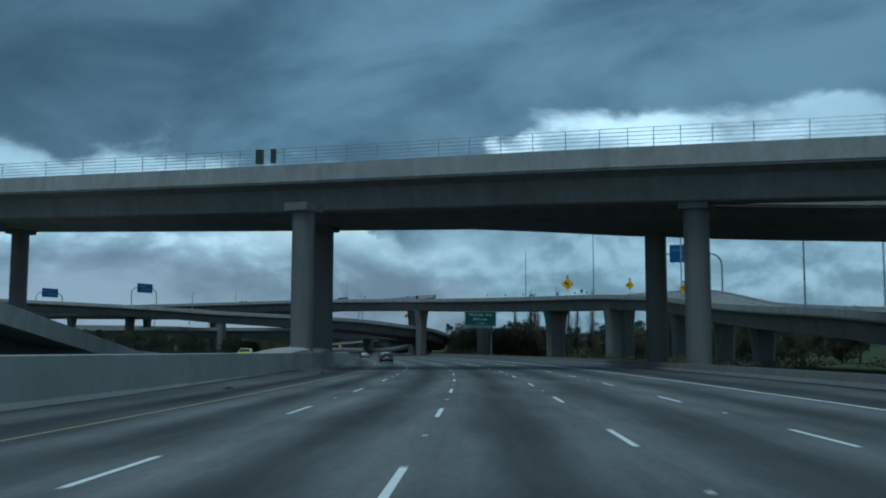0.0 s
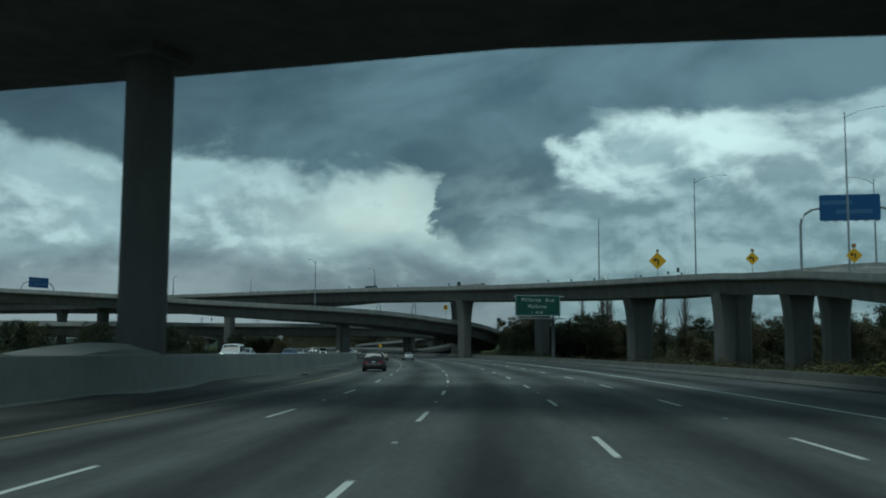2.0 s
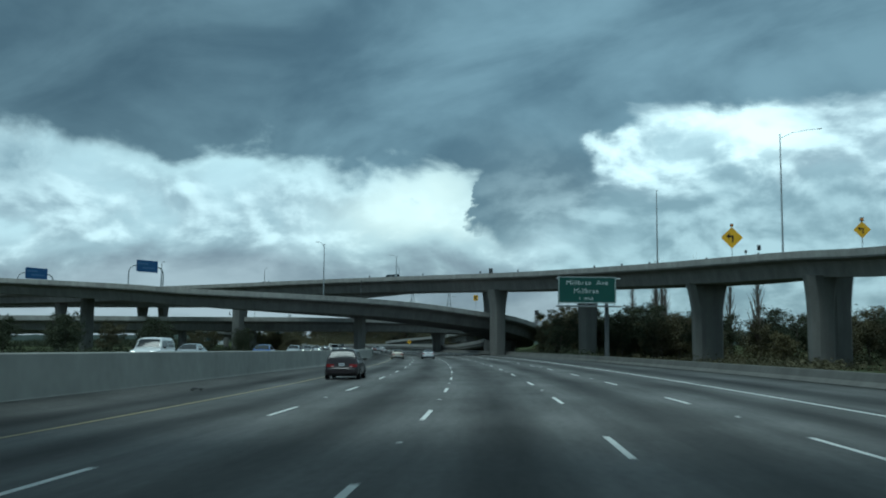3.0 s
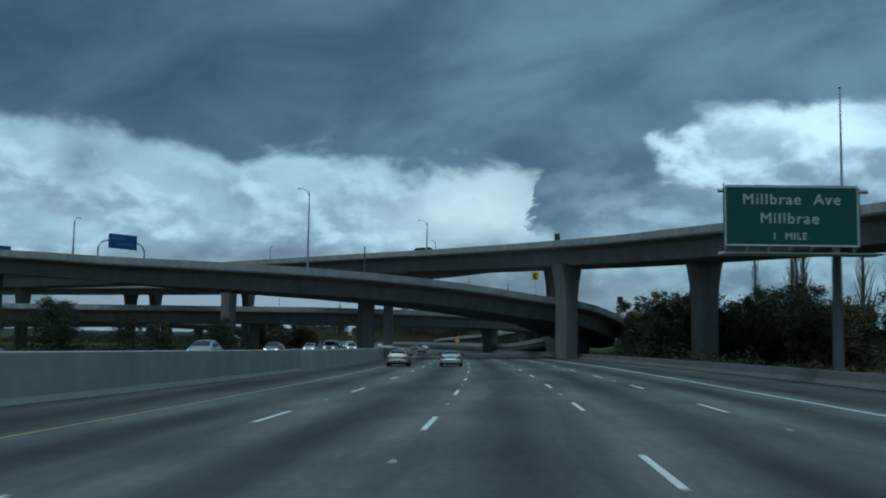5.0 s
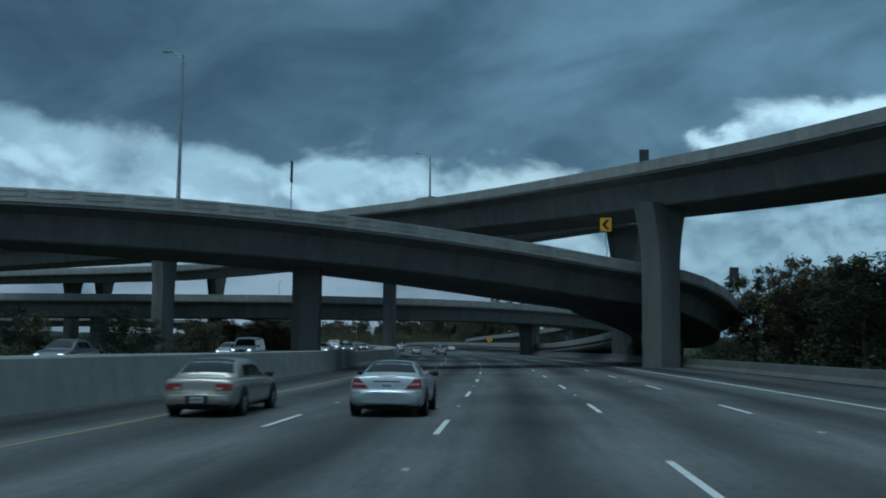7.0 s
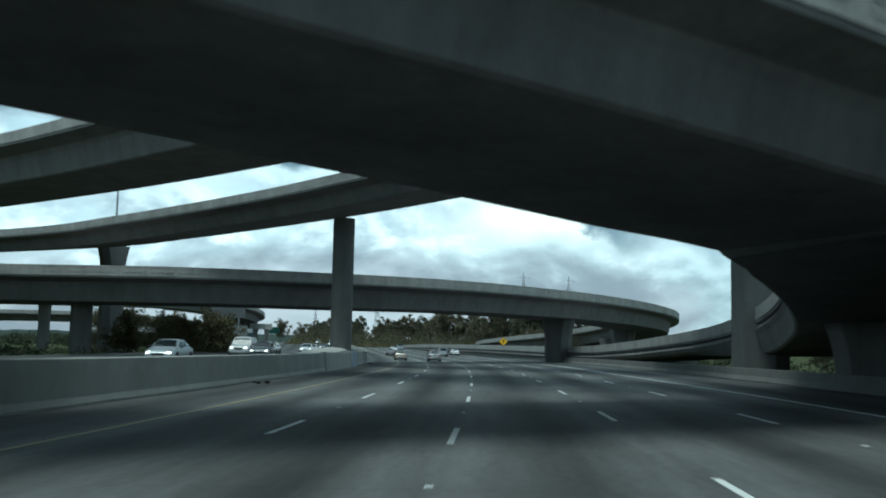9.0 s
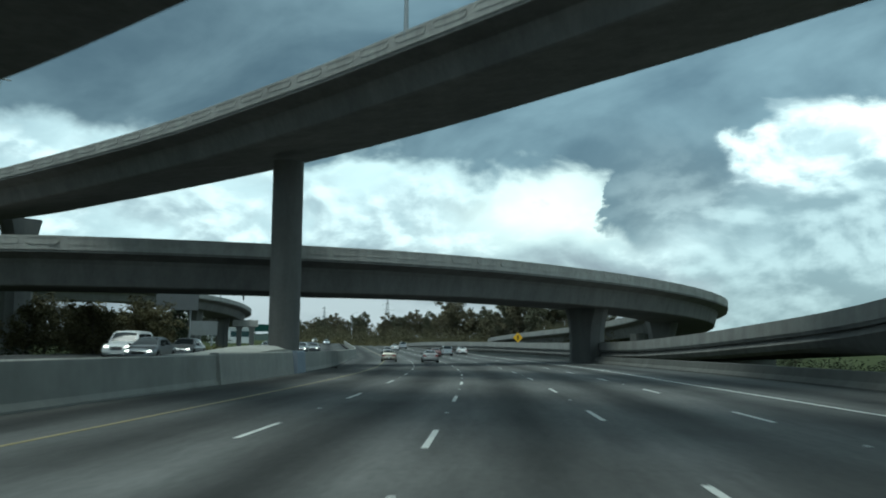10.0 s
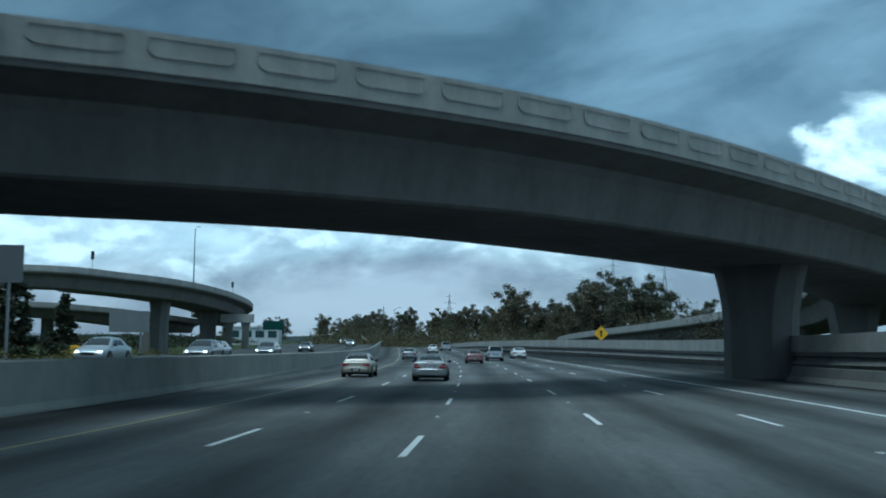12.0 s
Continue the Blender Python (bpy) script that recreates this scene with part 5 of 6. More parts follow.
park(build_car("sedan", "dark grey sedan far ahead on the freeway", GREY, 4.6, 1.78, 1.44, "sedan"), 492, -5.4)
suv_w = park(build_car("sport_utility", "silver sport utility car far ahead on the freeway", SILVER, 4.7, 1.88, 1.75, "suv"), 482, 4.8)
wh = park(build_car("sedan", "white sedan far ahead on the freeway", WHITE, 4.6, 1.78, 1.44, "sedan"), 494, 8.8)
oncoming = park(build_car("sedan", "silver oncoming sedan with lit headlamps", SILVER, 4.6, 1.78, 1.44, "sedan", True, "oncoming traffic"), 331, -18, False)
on_suv = park(build_car("sport_utility", "white oncoming sport utility car with lit headlamps", WHITE, 4.7, 1.9, 1.8, "suv", True, "oncoming traffic"), 362, -20, False)
on_dark = park(build_car("sedan", "dark oncoming sedan with lit headlamps", GREY, 4.6, 1.78, 1.44, "sedan", True, "oncoming traffic"), 374, -19.5, False)
park(build_car("sedan", "blue oncoming sedan with lit headlamps", BLUE, 4.6, 1.78, 1.44, "sedan", True, "oncoming traffic"), 186, -17.5, False)
park(build_car("taxi", "yellow oncoming car on the opposite carriageway", TAXI, 4.9, 1.85, 1.5, "sedan", True, "oncoming traffic"), 128, -23.5, False)


def again(ob, s, d, forward=False):
    p = at(s, d)
    return copy_thing(ob, Matrix.Translation(p) @ Matrix.Rotation(heading(s) + (0 if forward else math.pi), 4, "Z"))


again(wh, 542, -1.0, True)
again(suv_w, 560, 2.2, True)
again(suv_w, 640, -6.0, True)
again(wh, 660, 4, True)
for src, s, d in ((on_suv, 156, -19.5), (oncoming, 170, -20.5), (oncoming, 416, -19.5), (oncoming, 226, -19.5), (on_suv, 288, -17.8), (on_dark, 358, -17.5), (on_dark, 428, -17), (oncoming, 446, -20.5), (on_dark, 452, -17.2), (on_dark, 505, -20),
                  (oncoming, 574, -17), (oncoming, 612, -20.5), (on_suv, 650, -17), (on_dark, 690, -20), (oncoming, 735, -17), (oncoming, 780, -20.5), (on_suv, 830, -17), (oncoming, 300, -22), (on_dark, 262, -21)):
    again(src, s, d)


def on_bridge(ob, deck, x, y, u, forward=True):
    """A copy of a car on a bridge deck, u metres in from the parapet."""
    i = deck.nearest(x, y)
    t = deck.pts[i + 1] - deck.pts[i - 1]
    yaw = math.atan2(-t.x, t.y) + (0 if forward else math.pi)
    return copy_thing(ob, Matrix.Translation(deck.spot(i, u, -deck.rail + 0.01)) @ Matrix.Rotation(yaw, 4, "Z"))


on_bridge(suv_w, high, -47, 318, 4.0)
on_bridge(wh, high, -82, 337, 4.0)
on_bridge(wh, near_curve, -53, 388, 4.5, False)

# ---- raised pavement markers, debris, boxes ----
def pavement_marker(p, yaw):
    ob = thing("pavement_marker", "small raised white reflective pavement marker", "road marker", "raised pavement markers")
    bm = bmesh.new()
    loft_into(bm, [[(x * k, y * k, z) for x, y in ((-0.055, -0.05), (0.055, -0.05), (0.055, 0.05), (-0.055, 0.05))] for z, k in ((0.0, 1.0), (0.01, 0.95), (0.02, 0.6))])
    part("body", bm, PAINT, ob)
    bm = bmesh.new()
    box_into(bm, (-0.04, -0.049, 0.004), (0.04, -0.04, 0.016))
    part("lens", bm, SIGN_WHITE, ob, "clear lens")
    ob.matrix_world = Matrix.Translation(p) @ Matrix.Rotation(yaw, 4, "Z")
    return ob


first = pavement_marker(at(-2, 0), 0)
for j in LANES:
    for k in range(0, 30):
        s = LANES[j][1] + 14.63 * k + 9.2
        if k % 2 == (j + 1) % 2 or j == 0:
            copy_thing(first, Matrix.Translation(at(s, lane_d(j, s))) @ Matrix.Rotation(heading(s), 4, "Z"))


def tyre_scrap(s, d, seed):
    """A torn strip of tyre tread lying by the barrier."""
    rng = random.Random(seed)
    ob = thing("tyre_scrap", "torn black strip of tyre tread by the barrier", "debris", "tyre scraps")
    bm = bmesh.new()
    pts, up = [], 0.03
    for k in range(9):
        pts.append((0.06 * k - 0.25, 0.05 * math.sin(k * 0.9) + rng.gauss(0, 0.012), 0.02 + 0.08 * abs(math.sin(k * 0.55 + seed))))
    loft_into(bm, [[(x, y - 0.09, z), (x, y + 0.09, z + 0.03), (x, y + 0.09, z + 0.055), (x, y - 0.09, z + 0.025)] for x, y, z in pts])
    part("tread", bm, RUBBER, ob)
    ob.matrix_world = Matrix.Translation(at(s, d)) @ Matrix.Rotation(heading(s) + rng.uniform(0, 3), 4, "Z")


for k, (s, d) in enumerate(((316.4, -9.6), (317.6, -9.4), (44.5, -9.8), (75.5, -9.7), (382, -9.7), (129, -9.6))):
    tyre_scrap(s, d, k + 1)
yellow_box = thing("barrier_box", "yellow plastic crash cushion box beside the carriageway", "traffic barrel")
bm = bmesh.new()
loft_into(bm, [[(x * k, y * k, z) for x, y in ((-0.75, -0.45), (0.75, -0.45), (0.75, 0.45), (-0.75, 0.45))] for z, k in ((0, 0.92), (0.06, 1.0), (0.85, 1.0), (0.95, 0.93))])
part("body", bm, SIGN_YELLOW, yellow_box)
bm = bmesh.new()
box_into(bm, (-0.76, -0.46, 0.4), (0.76, 0.46, 0.47))
part("band", bm, SIGN_BLACK, yellow_box, "dark band")
yellow_box.matrix_world = Matrix.Translation(at(454, -34.8, 0)) @ Matrix.Rotation(heading(454), 4, "Z")

# far portal pier beside the opposite carriageway
pier = thing("portal_pier", "pale concrete portal pier of a distant ramp", "bridge pier")
for x in (-0.9, 2.0):
    bm = bmesh.new()
    loft_into(bm, [[(x + a * 0.55 * k, b * 0.6, z) for a, b in ((-1, -1), (1, -1), (1, 1), (-1, 1))] for z, k in ((-1, 1.0), (4.6, 1.0), (5.8, 1.5))])
    part("column", bm, CONCRETE_COL, pier)
bm = bmesh.new()
loft_into(bm, [[(x, y, z) for y, z in ((-0.8, 5.7), (0.8, 5.7), (0.8, 7.2), (-0.8, 7.2))] for x in (-2.4, 3.4)])
part("cap_beam", bm, CONCRETE_RAIL, pier)
pp = at(545, -36.6, 0)
pier.matrix_world = Matrix.Translation((pp.x, pp.y, rise(pp.y) - 0.4)) @ Matrix.Rotation(radians(22), 4, "Z")
BUILDING = material("building_white", (0.55, 0.57, 0.58), 0.8, var=0.1, scale=0.2, fine=1)
TEAL_GLASS = material("building_glass", (0.035, 0.065, 0.07), 0.15, var=0.1, bump=0)


def low_building(p, yaw, w, d, h, storeys, label, wall):
    ob = thing("building", label, "building")
    bm = bmesh.new()
    box_into(bm, (-w / 2, -d / 2, -1), (w / 2, d / 2, h))
    part("wall", bm, wall, ob)
    bm = bmesh.new()
    box_into(bm, (-w / 2 - 0.3, -d / 2 - 0.3, h), (w / 2 + 0.3, d / 2 + 0.3, h + 0.5))
    part("roof", bm, BUILDING, ob, "flat roof with a raised edge")
    for k in range(storeys):
        z = h * (k + 0.35) / storeys
        n = int(w / 4)
        for i in range(n):
            bm = bmesh.new()
            x = -w / 2 + w * (i + 0.5) / n
            box_into(bm, (x - 1.4, -d / 2 - 0.06, z), (x + 1.4, -d / 2 + 0.1, z + h / storeys * 0.45))
            part("window", bm, TEAL_GLASS, ob)
    ob.matrix_world = Matrix.Translation(p) @ Matrix.Rotation(radians(yaw), 4, "Z")


low_building(Vector((-212, 650, rise(650))), 22, 16, 10, 4.8, 1, "white low commercial building behind the trees", BUILDING)

# ---- trees and shrubs ----
BARK = material("bark", (0.10, 0.085, 0.07), 0.9, var=0.3, scale=2, fine=12, bump=0.5)
LEAF_DARK = material("leaf_dark", (0.050, 0.058, 0.037), 0.95, spec=0.08, var=0.45, scale=0.7, fine=3, bump=0)
LEAF_OLIVE = material("leaf_olive", (0.092, 0.085, 0.052), 0.95, spec=0.08, var=0.45, scale=0.7, fine=3, bump=0)
# Gum tones lightened: the haze over the far trees is put into them.
LEAF_GUM = material("leaf_gum", (0.102, 0.102, 0.070), 0.95, spec=0.08, var=0.45, scale=0.5, fine=2, bump=0)
LEAF_GUM_BROWN = material("leaf_gum_brown", (0.125, 0.112, 0.074), 0.95, spec=0.08, var=0.45, scale=0.5, fine=2, bump=0)
LEAF_BROWN = material("leaf_brown", (0.115, 0.104, 0.058), 0.95, spec=0.08, var=0.4, scale=0.7, fine=3, bump=0)
LEAF_YELLOW = material("leaf_yellow", (0.105, 0.10, 0.035), 0.95, spec=0.08, var=0.4, scale=0.7, fine=3, bump=0)


def leaf_into(verts, faces, p, size, rng):
    """One leaf spray, a bent four-cornered blade."""
    a = Vector((rng.gauss(0, 1), rng.gauss(0, 1), rng.gauss(0, 0.6))).normalized()
    b = a.cross(Vector((rng.gauss(0, 1), rng.gauss(0, 1), rng.gauss(0, 1)))).normalized()
    c = a.cross(b)
    n = len(verts)
    s = size * rng.uniform(0.6, 1.3)
    for u, v, w in ((-1, 0, 0), (-0.1, 0.48, 0.14), (1, 0, 0), (0.1, -0.48, 0.12)):
        verts.append(p + a * u * s + b * v * s + c * w * s)
    faces.append((n, n + 1, n + 2, n + 3))


def leaves_object(name, verts, faces, mat, parent=None, label=""):
    me = bpy.data.meshes.new(name)
    me.from_pydata([tuple(v) for v in verts], [], faces)
    me.materials.append(mat)
    ob = new(name, me)
    if parent:
        ob.parent = parent
    return tagged(ob, label)


def build_tree(label, height, spread, mat, seed, kind="broad", leaves=1500, leaf=0.35, category="tree", group="roadside trees"):
    """A tapered trunk with limbs, and clumps of leaves strung along and round the limbs' outer halves."""
    rng = random.Random(seed)
    ob = thing("tree", label, category, group)
    bm = bmesh.new()
    lean = Vector((rng.uniform(-0.05, 0.05), rng.uniform(-0.05, 0.05), 1))
    top = {"broad": 0.8, "tall": 0.86, "cone": 0.97, "bare": 0.97}[kind]
    trunk = [lean * height * t * top + Vector((rng.gauss(0, 0.1), rng.gauss(0, 0.1), 0)) for t in (0, 0.2, 0.45, 0.7, 1.0)]
    trunk[0] = trunk[0] - Vector((0, 0, 0.8))
    r0 = 0.02 * height
    tube_into(bm, trunk, [r0 * 1.3, r0, r0 * 0.75, r0 * 0.45, r0 * 0.12], 8)
    clumps = []
    n = {"broad": 22, "tall": 24, "cone": 34, "bare": 34}[kind]
    for k in range(n):
        f = (k + rng.random()) / n
        t = {"broad": 0.10 + 0.68 * f, "tall": 0.13 + 0.71 * f, "cone": 0.05 + 0.9 * f, "bare": 0.12 + 0.8 * f}[kind]
        base = lean * height * t
        q = k * 2.4 + rng.uniform(-0.5, 0.5)
        if kind == "cone":
            reach, up = spread * (1.02 - t) + 0.15, 0.25
        elif kind == "bare":
            reach, up = spread * rng.uniform(0.35, 0.7) * (1.15 - t), 3.2
        elif kind == "tall":
            reach, up = spread * rng.uniform(0.5, 1.0) * (1.1 - 0.45 * f), rng.uniform(0.5, 1.2)
        else:
            reach, up = spread * rng.uniform(0.6, 1.05) * (1.0 - 0.45 * f * f), rng.uniform(0.25, 0.75)
        out = Vector((math.cos(q), math.sin(q), 0)) * reach
        tip = base + out + Vector((0, 0, reach * up))
        tip.z = min(tip.z, height * (0.94 + 0.06 * rng.random()))
        mid = base.lerp(tip, 0.55) + Vector((0, 0, -0.06 * reach))
        r = r0 * 0.42 * (1.1 - t)
        tube_into(bm, [base, mid, tip], [r + 0.01, r * 0.6 + 0.008, 0.012], 5)
        for w in ((1.0, 0.72, 0.42) if kind != "cone" else (0.95, 0.5)):
            clumps.append((base.lerp(tip, w) + Vector((rng.gauss(0, 0.12), rng.gauss(0, 0.12), rng.gauss(0, 0.08))) * spread, rng.uniform(0.14, 0.27) * spread * (0.75 if kind == "tall" else 1.0) * (1.1 - 0.35 * f)))
        if kind == "bare":
            for _ in range(4):
                a = base.lerp(tip, rng.uniform(0.2, 0.9))
                tube_into(bm, [a, a + Vector((rng.gauss(0, 0.35), rng.gauss(0, 0.35), rng.uniform(0.8, 2.2)))], [0.02, 0.006], 4)
    part("trunk", bm, BARK, ob, "trunk and limbs")
    if kind != "bare":
        verts, faces = [], []
        weight = sum(r * r for _, r in clumps)
        for c, rad in clumps:
            for _ in range(int(leaves * rad * rad / weight)):
                v = Vector((rng.gauss(0, 0.5), rng.gauss(0, 0.5), rng.gauss(0, 0.4))) * rad * (1.3 if kind == "tall" else 1.08)
                leaf_into(verts, faces, c + v, leaf, rng)
        leaves_object("crown", verts, faces, mat, ob, "uneven leafy crown")
    return ob


def plant(ob, x, y, k=1.0, turn=0.0, first=False, tall=1.0):
    m = Matrix.Translation((x, y, rise(y) - 0.6)) @ Matrix.Rotation(turn, 4, "Z") @ Matrix.Diagonal((k, k, k * tall, 1))
    if first:
        ob.matrix_world = m
        return ob
    return copy_thing(ob, m @ Matrix.Diagonal((1 / ob.scale.x, 1 / ob.scale.y, 1 / ob.scale.z, 1)))


t_a = build_tree("dark evergreen broadleaf tree by the freeway", 9.0, 3.4, LEAF_DARK, 11, "broad", 6200, 0.142)
t_b = build_tree("olive-green bushy tree by the freeway", 8.0, 3.0, LEAF_OLIVE, 12, "broad", 6000, 0.14)
t_c = build_tree("tall eucalyptus tree with ragged crown", 15.0, 5.2, LEAF_GUM, 13, "tall", 9500, 0.26)
t_d = build_tree("tall eucalyptus tree with brownish olive crown", 13.0, 5.0, LEAF_GUM_BROWN, 14, "tall", 9000, 0.25)
t_e = build_tree("dark narrow cypress tree", 7.5, 1.7, LEAF_DARK, 15, "cone", 9000, 0.17)
t_f = build_tree("bare leafless poplar tree", 15.0, 2.6, LEAF_BROWN, 16, "bare")
t_g = build_tree("brownish winter shrub tree", 5.5, 2.4, LEAF_BROWN, 17, "broad", 5000, 0.13)
rng = random.Random(5)
# thicket on the right, beside and under the high flyover
spots = []
for k in range(22):
    s = 300 + 130 * (k + rng.random()) / 22
    spots.append((s, rng.uniform(38, 56)))
places = [(at(s, d).x, at(s, d).y, 0.5) for s, d in spots]
for k in range(14):
    q = at(277 + 14 * (k + rng.random()) / 14, rng.uniform(23, 46))
    places.append((q.x, q.y, 0.92))
for k in range(26):
    q = at(291 + 50 * (k + rng.random()) / 26, rng.uniform(36, 58))
    places.append((q.x, q.y, 0.76))
for k in range(12):
    q = at(298 + 26 * (k + rng.random()) / 12, rng.uniform(32.5, 40))
    places.append((q.x, q.y, 0.66))
i0, i1 = high.nearest(34, 190), high.nearest(-14, 286)
for k in range(76):                                # behind the high flyover
    i = i0 + (i1 - i0) * k // 75
    p = high.spot(i, high.width + rng.uniform(1.0, 34.0))
    places.append((p.x, p.y, 0.95))
placed = set()
for k, (x, y, size) in enumerate(places):
    if min((x - c[0]) ** 2 + (y - c[1]) ** 2 for c in ((-17.4, 293.8), (-0.6, 273.6), (18.2, 246.4), (30.6, 223.5), (36.0, 204.5), (-22.6, 338.3))) < 20:
        continue
    src = (t_a, t_b, t_a, t_g, t_b)[k % 5]
    plant(src, x, y, size * rng.uniform(0.95, 1.4), rng.uniform(0, 6.3), src not in placed)
    placed.add(src)
for k, (s, d, h) in enumerate(((296, 48, 1.25), (299, 50, 1.3), (304, 50, 1.35), (307, 53, 1.2), (311, 47, 1.2), (288, 54, 1.3), (284, 56, 1.2), (276, 56, 1.15), (262, 56, 1.2))):
    p = at(s, d)
    plant(t_f, p.x, p.y, h, k * 1.3, k == 0)
for k, (s, d, h) in enumerate(((320, 29.6, 0.71), (315, 32.2, 0.70), (312.5, 34.0, 0.75), (309, 36.2, 0.72), (305, 33.5, 0.68), (318, 34.5, 0.70), (313, 39.0, 0.74))):
    p = at(s, d)
    src = (t_c, t_d, t_c)[k % 3]
    plant(src, p.x, p.y, h * (1.0 if src is t_c else 1.15), k * 1.9, src not in placed)
    placed.add(src)
# far tree line ahead
for k, (x, y, h, src) in enumerate(((-229, 735, 10, t_d), (-178, 659, 8.5, t_c), (-171, 664, 8, t_d), (-161, 656, 10.5, t_c), (-157, 668, 7.5, t_d), (-143, 662, 11, t_d), (-136, 660, 9, t_c), (-124, 647, 15.5, t_d), (-117, 659, 11, t_c), (-108, 640, 10.5, t_d),
                                    (-96, 612, 15.5, t_c), (-91, 606, 15, t_d), (-86, 604, 16.5, t_c), (-77, 605, 15.5, t_c), (-82, 612, 13, t_d), (-74, 656, 9, t_d), (-69, 656, 12, t_c), (-186, 668, 8, t_d), (-200, 690, 8, t_c), (-240, 720, 9, t_c), (-260, 745, 9, t_d), (-290, 760, 9, t_c), (-150, 672, 9, t_c), (-130, 668, 9, t_d), (-60, 640, 9, t_d), (-186, 676, 9, t_c), (-179, 672, 10, t_d), (-172, 678, 9.5, t_c), (-166, 670, 9, t_d), (-153, 666, 10, t_d), (-147, 660, 9.5, t_c), (-139, 668, 11, t_c), (-131, 656, 10, t_d), (-121, 656, 11, t_d), (-112, 650, 12, t_c), (-104, 646, 11, t_d), (-101, 630, 11, t_d))):
    base_h = 15.0 if src is t_c else 13.0
    plant(src, x, y, 1.12 * h / base_h, k * 0.9, src not in placed)
    placed.add(src)
# opposite side
for k, (x, y, h, src) in enumerate(((-102, 420, 1.1, t_e), (-116, 442, 1.0, t_e), (-97, 405, 0.95, t_e), (-97, 411, 0.85, t_e), (-94, 389, 1.15, t_g), (-100, 403, 1.2, t_g), (-90, 393, 1.0, t_b), (-106, 398, 1.1, t_b), (-76, 262, 0.9, t_a), (-72, 255, 0.85, t_a), (-80, 254, 0.9, t_b), (-92, 241, 0.85, t_a),
                                    (-84, 245, 0.9, t_a), (-81, 213, 0.85, t_e), (-74, 227, 0.85, t_a), (-88, 228, 0.95, t_b), (-100, 250, 0.95, t_a), (-110, 262, 1.0, t_a), (-96, 268, 1.0, t_b), (-120, 450, 0.6, t_g), (-125, 420, 1.1, t_b), (-64, 306, 0.7, t_b), (-76, 310, 0.8, t_a), (-88, 312, 0.8, t_b), (-84, 330, 0.7, t_a), (-70, 322, 0.6, t_g), (-104, 330, 0.9, t_a), (-91, 384, 1.2, t_g), (-86, 378, 1.1, t_g), (-97, 392, 1.25, t_g), (-94, 399, 1.15, t_g), (-88, 390, 1.2, t_g), (-99, 386, 1.2, t_g))):
    plant(src, x, y, h, k * 1.7, src not in placed)
    placed.add(src)


def shrub_band(label, mat, pts, n, height, radius, seed, leaf=0.17, per=80):
    """A loose band of undergrowth, one object."""
    rng = random.Random(seed)
    verts, faces = [], []
    for _ in range(n):
        s, d = rng.uniform(pts[0], pts[1]), rng.uniform(pts[2], pts[3])
        p = at(s, d, -0.5)
        h, r = height * rng.uniform(0.4, 1.1), radius * rng.uniform(0.6, 1.2)
        for _ in range(per):
            q, k = rng.uniform(0, 6.283), rng.random() ** 0.5
            v = Vector((math.cos(q) * k * r, math.sin(q) * k * r, h * rng.random() * (1 - 0.75 * k * k)))
            leaf_into(verts, faces, p + v, leaf, rng)
    return tagged(leaves_object("undergrowth", verts, faces, mat), label, "shrubs", kind="stuff")


shrub_band("dark undergrowth behind the shoulder barrier", LEAF_DARK, (245, 300, 19.5, 27), 70, 2.6, 1.8, 31)
shrub_band("dark undergrowth beside the ramp", LEAF_DARK, (300, 440, 34, 48), 120, 3.0, 2.4, 32)
shrub_band("brown and olive scrub under the flyover", LEAF_OLIVE, (120, 300, 22, 60), 190, 1.5, 2.0, 33)
shrub_band("dark brush behind the flyover columns", LEAF_DARK, (195, 262, 56, 84), 170, 4.2, 2.6, 40)
shrub_band("olive brush behind the flyover columns", LEAF_BROWN, (240, 330, 42, 70), 170, 4.0, 2.6, 41)
shrub_band("yellow-green bushes under the flyover", LEAF_YELLOW, (128, 150, 33, 37), 14, 1.8, 1.8, 34)
shrub_band("dark scrub beyond the opposite carriageway", LEAF_DARK, (180, 400, -60, -36), 260, 2.2, 2.4, 35)
shrub_band("yellowish roadside scrub", LEAF_YELLOW, (424, 470, -33, -29.5), 40, 1.5, 1.4, 36, 0.16)
shrub_band("far olive woods ahead", LEAF_OLIVE, (615, 700, -28, 90), 700, 7.5, 4.0, 37, 0.24, 150)
shrub_band("far brown scrub below the woods", LEAF_BROWN, (600, 640, -30, 80), 300, 3.0, 3.0, 42, 0.2, 130)
shrub_band("far scrub along the climb", LEAF_OLIVE, (560, 680, 30, 90), 240, 3.0, 3.0, 38, 0.2, 130)
shrub_band("olive bushes between the ramp and the connector", LEAF_OLIVE, (500, 575, 37, 43), 190, 9.0, 2.6, 43, 0.19, 140)
shrub_band("far dark woods to the west", LEAF_DARK, (560, 760, -150, -55), 420, 3.2, 4.0, 39, 0.36)

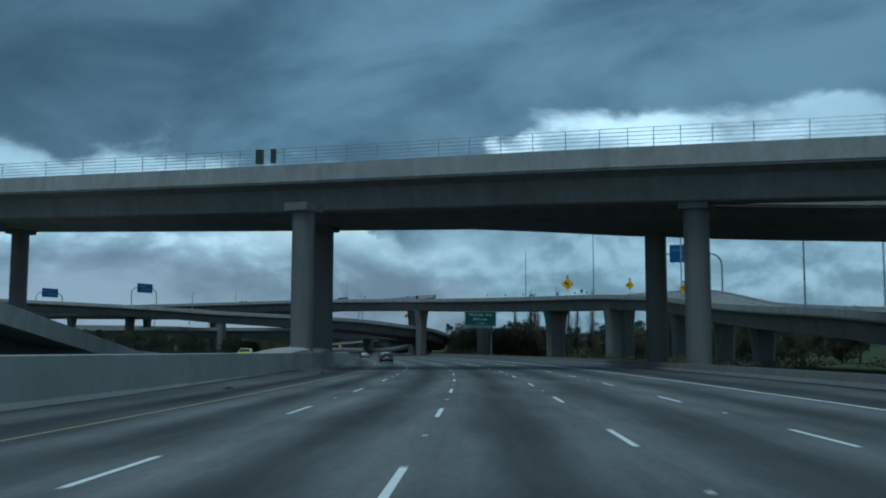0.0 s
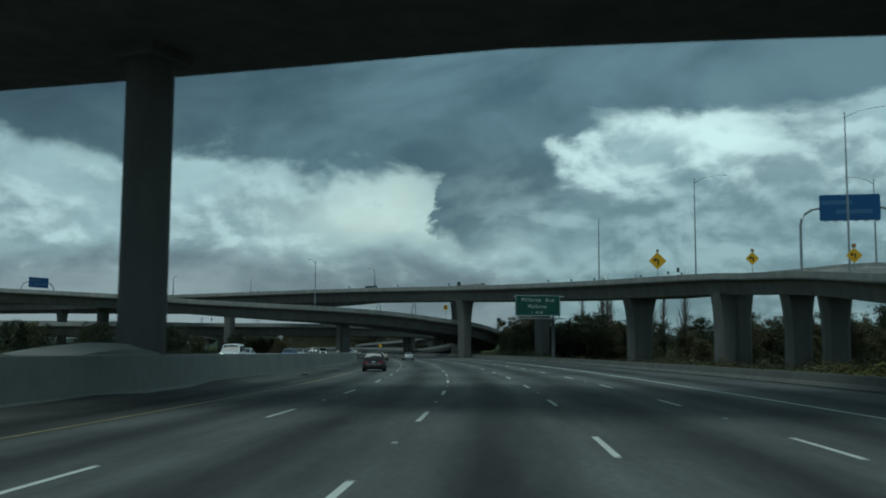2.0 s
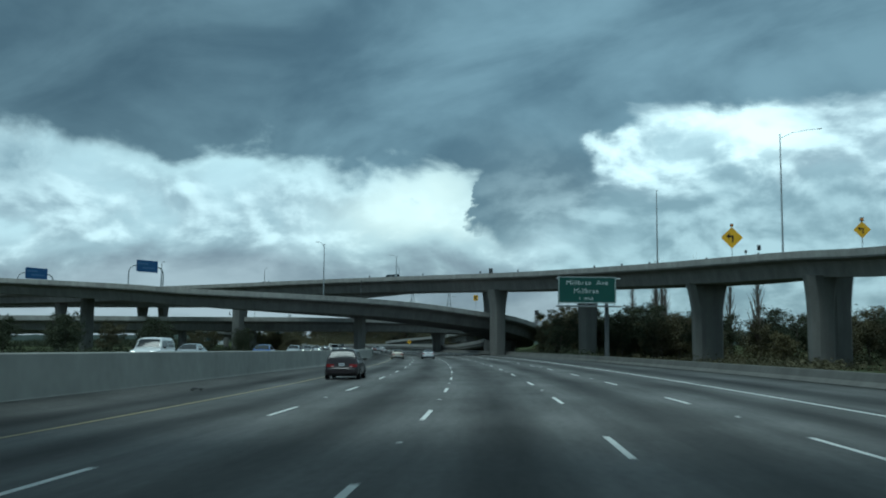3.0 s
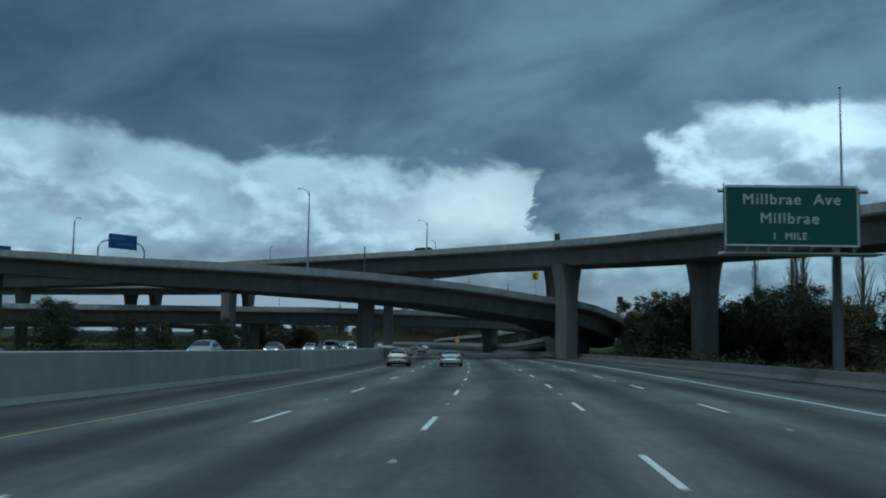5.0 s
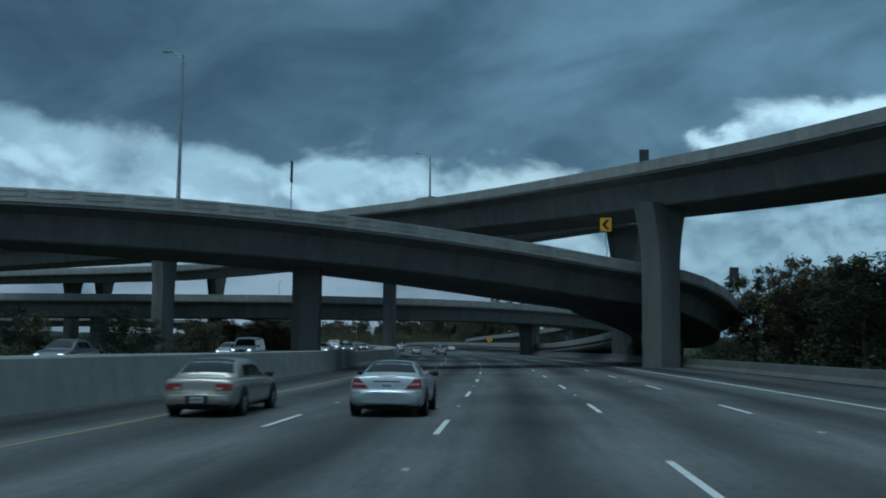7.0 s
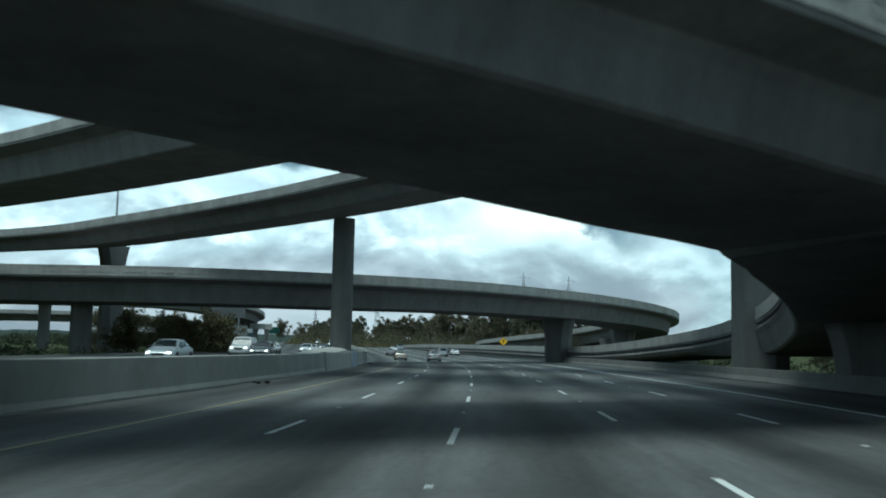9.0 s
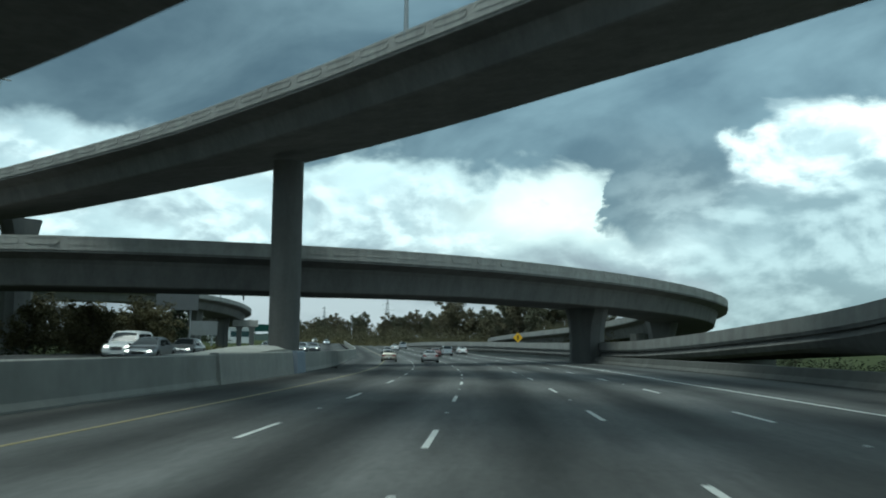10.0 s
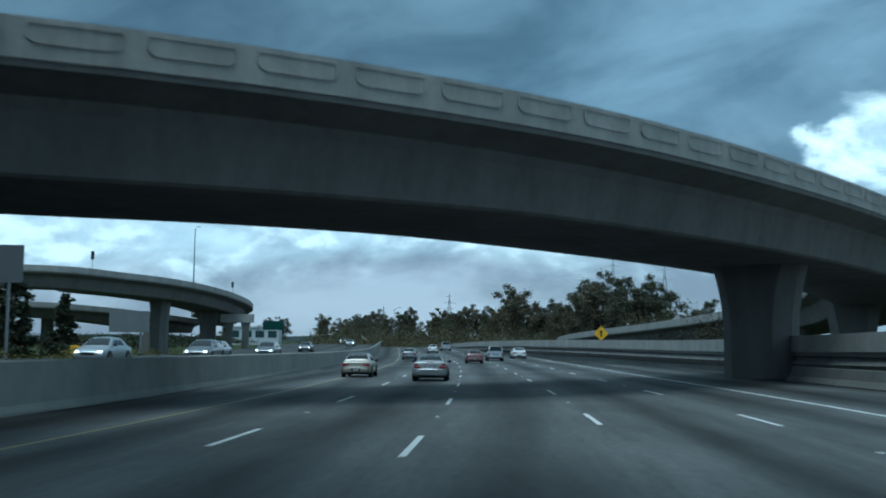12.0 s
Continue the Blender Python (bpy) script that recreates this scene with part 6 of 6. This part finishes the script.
# ---- distance: hills and pylons ----
HILL = material("distant_hills", (0.05, 0.065, 0.06), 1.0, spec=0.0, var=0.25, scale=0.01, fine=0.05, bump=0)
bm = bmesh.new()
prev = None
for k in range(240):
    az = radians(-35 + 75 * k / 239)
    r = 2300
    h = 46 + 3 * math.sin(k * 2.3) + 2 * math.sin(k * 5.1) + 9 * math.sin(az * 13 + 1.0) + 7 * math.sin(az * 29) + 4 * math.sin(az * 67 + 2)
    fade = min(1.0, max(0.2, (math.degrees(az) + 2) / 15))
    lo, hi = bm.verts.new((r * math.sin(az), r * math.cos(az), -40)), bm.verts.new((1.05 * r * math.sin(az), 1.05 * r * math.cos(az), max(12, h * fade + 14)))
    bk = bm.verts.new((1.4 * r * math.sin(az), 1.4 * r * math.cos(az), -40))
    if prev:
        bm.faces.new((prev[0], lo, hi, prev[1]))
        bm.faces.new((prev[1], hi, bk, prev[2]))
    prev = (lo, hi, bk)
tagged(part("hills", bm, HILL), "dark wooded hills on the horizon", "backdrop", kind="structure")


def pylon(x, y, h):
    ob = thing("pylon", "distant lattice power pylon", "pylon", "power pylons")
    bm = bmesh.new()
    w = h * 0.10
    for sx in (-1, 1):
        for sy in (-1, 1):
            tube_into(bm, [(sx * w, sy * w, 0), (sx * w * 0.25, sy * w * 0.25, h * 0.7), (0, 0, h)], [0.24, 0.18, 0.1], 4)
    for k in range(7):
        a, b = k / 8, (k + 1) / 8
        wa, wb_ = w * (1 - 1.05 * a), w * (1 - 1.05 * b)
        tube_into(bm, [(-wa, -wa, h * a), (wb_, -wb_, h * b)], 0.09, 4)
        tube_into(bm, [(wa, -wa, h * a), (-wb_, -wb_, h * b)], 0.09, 4)
    part("tower", bm, STEEL, ob)
    for z, l in ((0.68, 0.16), (0.8, 0.13), (0.92, 0.1)):
        bm = bmesh.new()
        tube_into(bm, [(-l * h, 0, h * z), (0, 0, h * z + 1), (l * h, 0, h * z)], [0.09, 0.2, 0.09], 4)
        part("crossarm", bm, STEEL, ob)
    ob.location = (x, y, rise(y) - 0.6)
    return ob


pylon(-163, 1047, 58)
pylon(-135, 1102, 59)
pylon(-304, 1114, 40)
pylon(-391, 1188, 34)
pylon(330, 1500, 60)
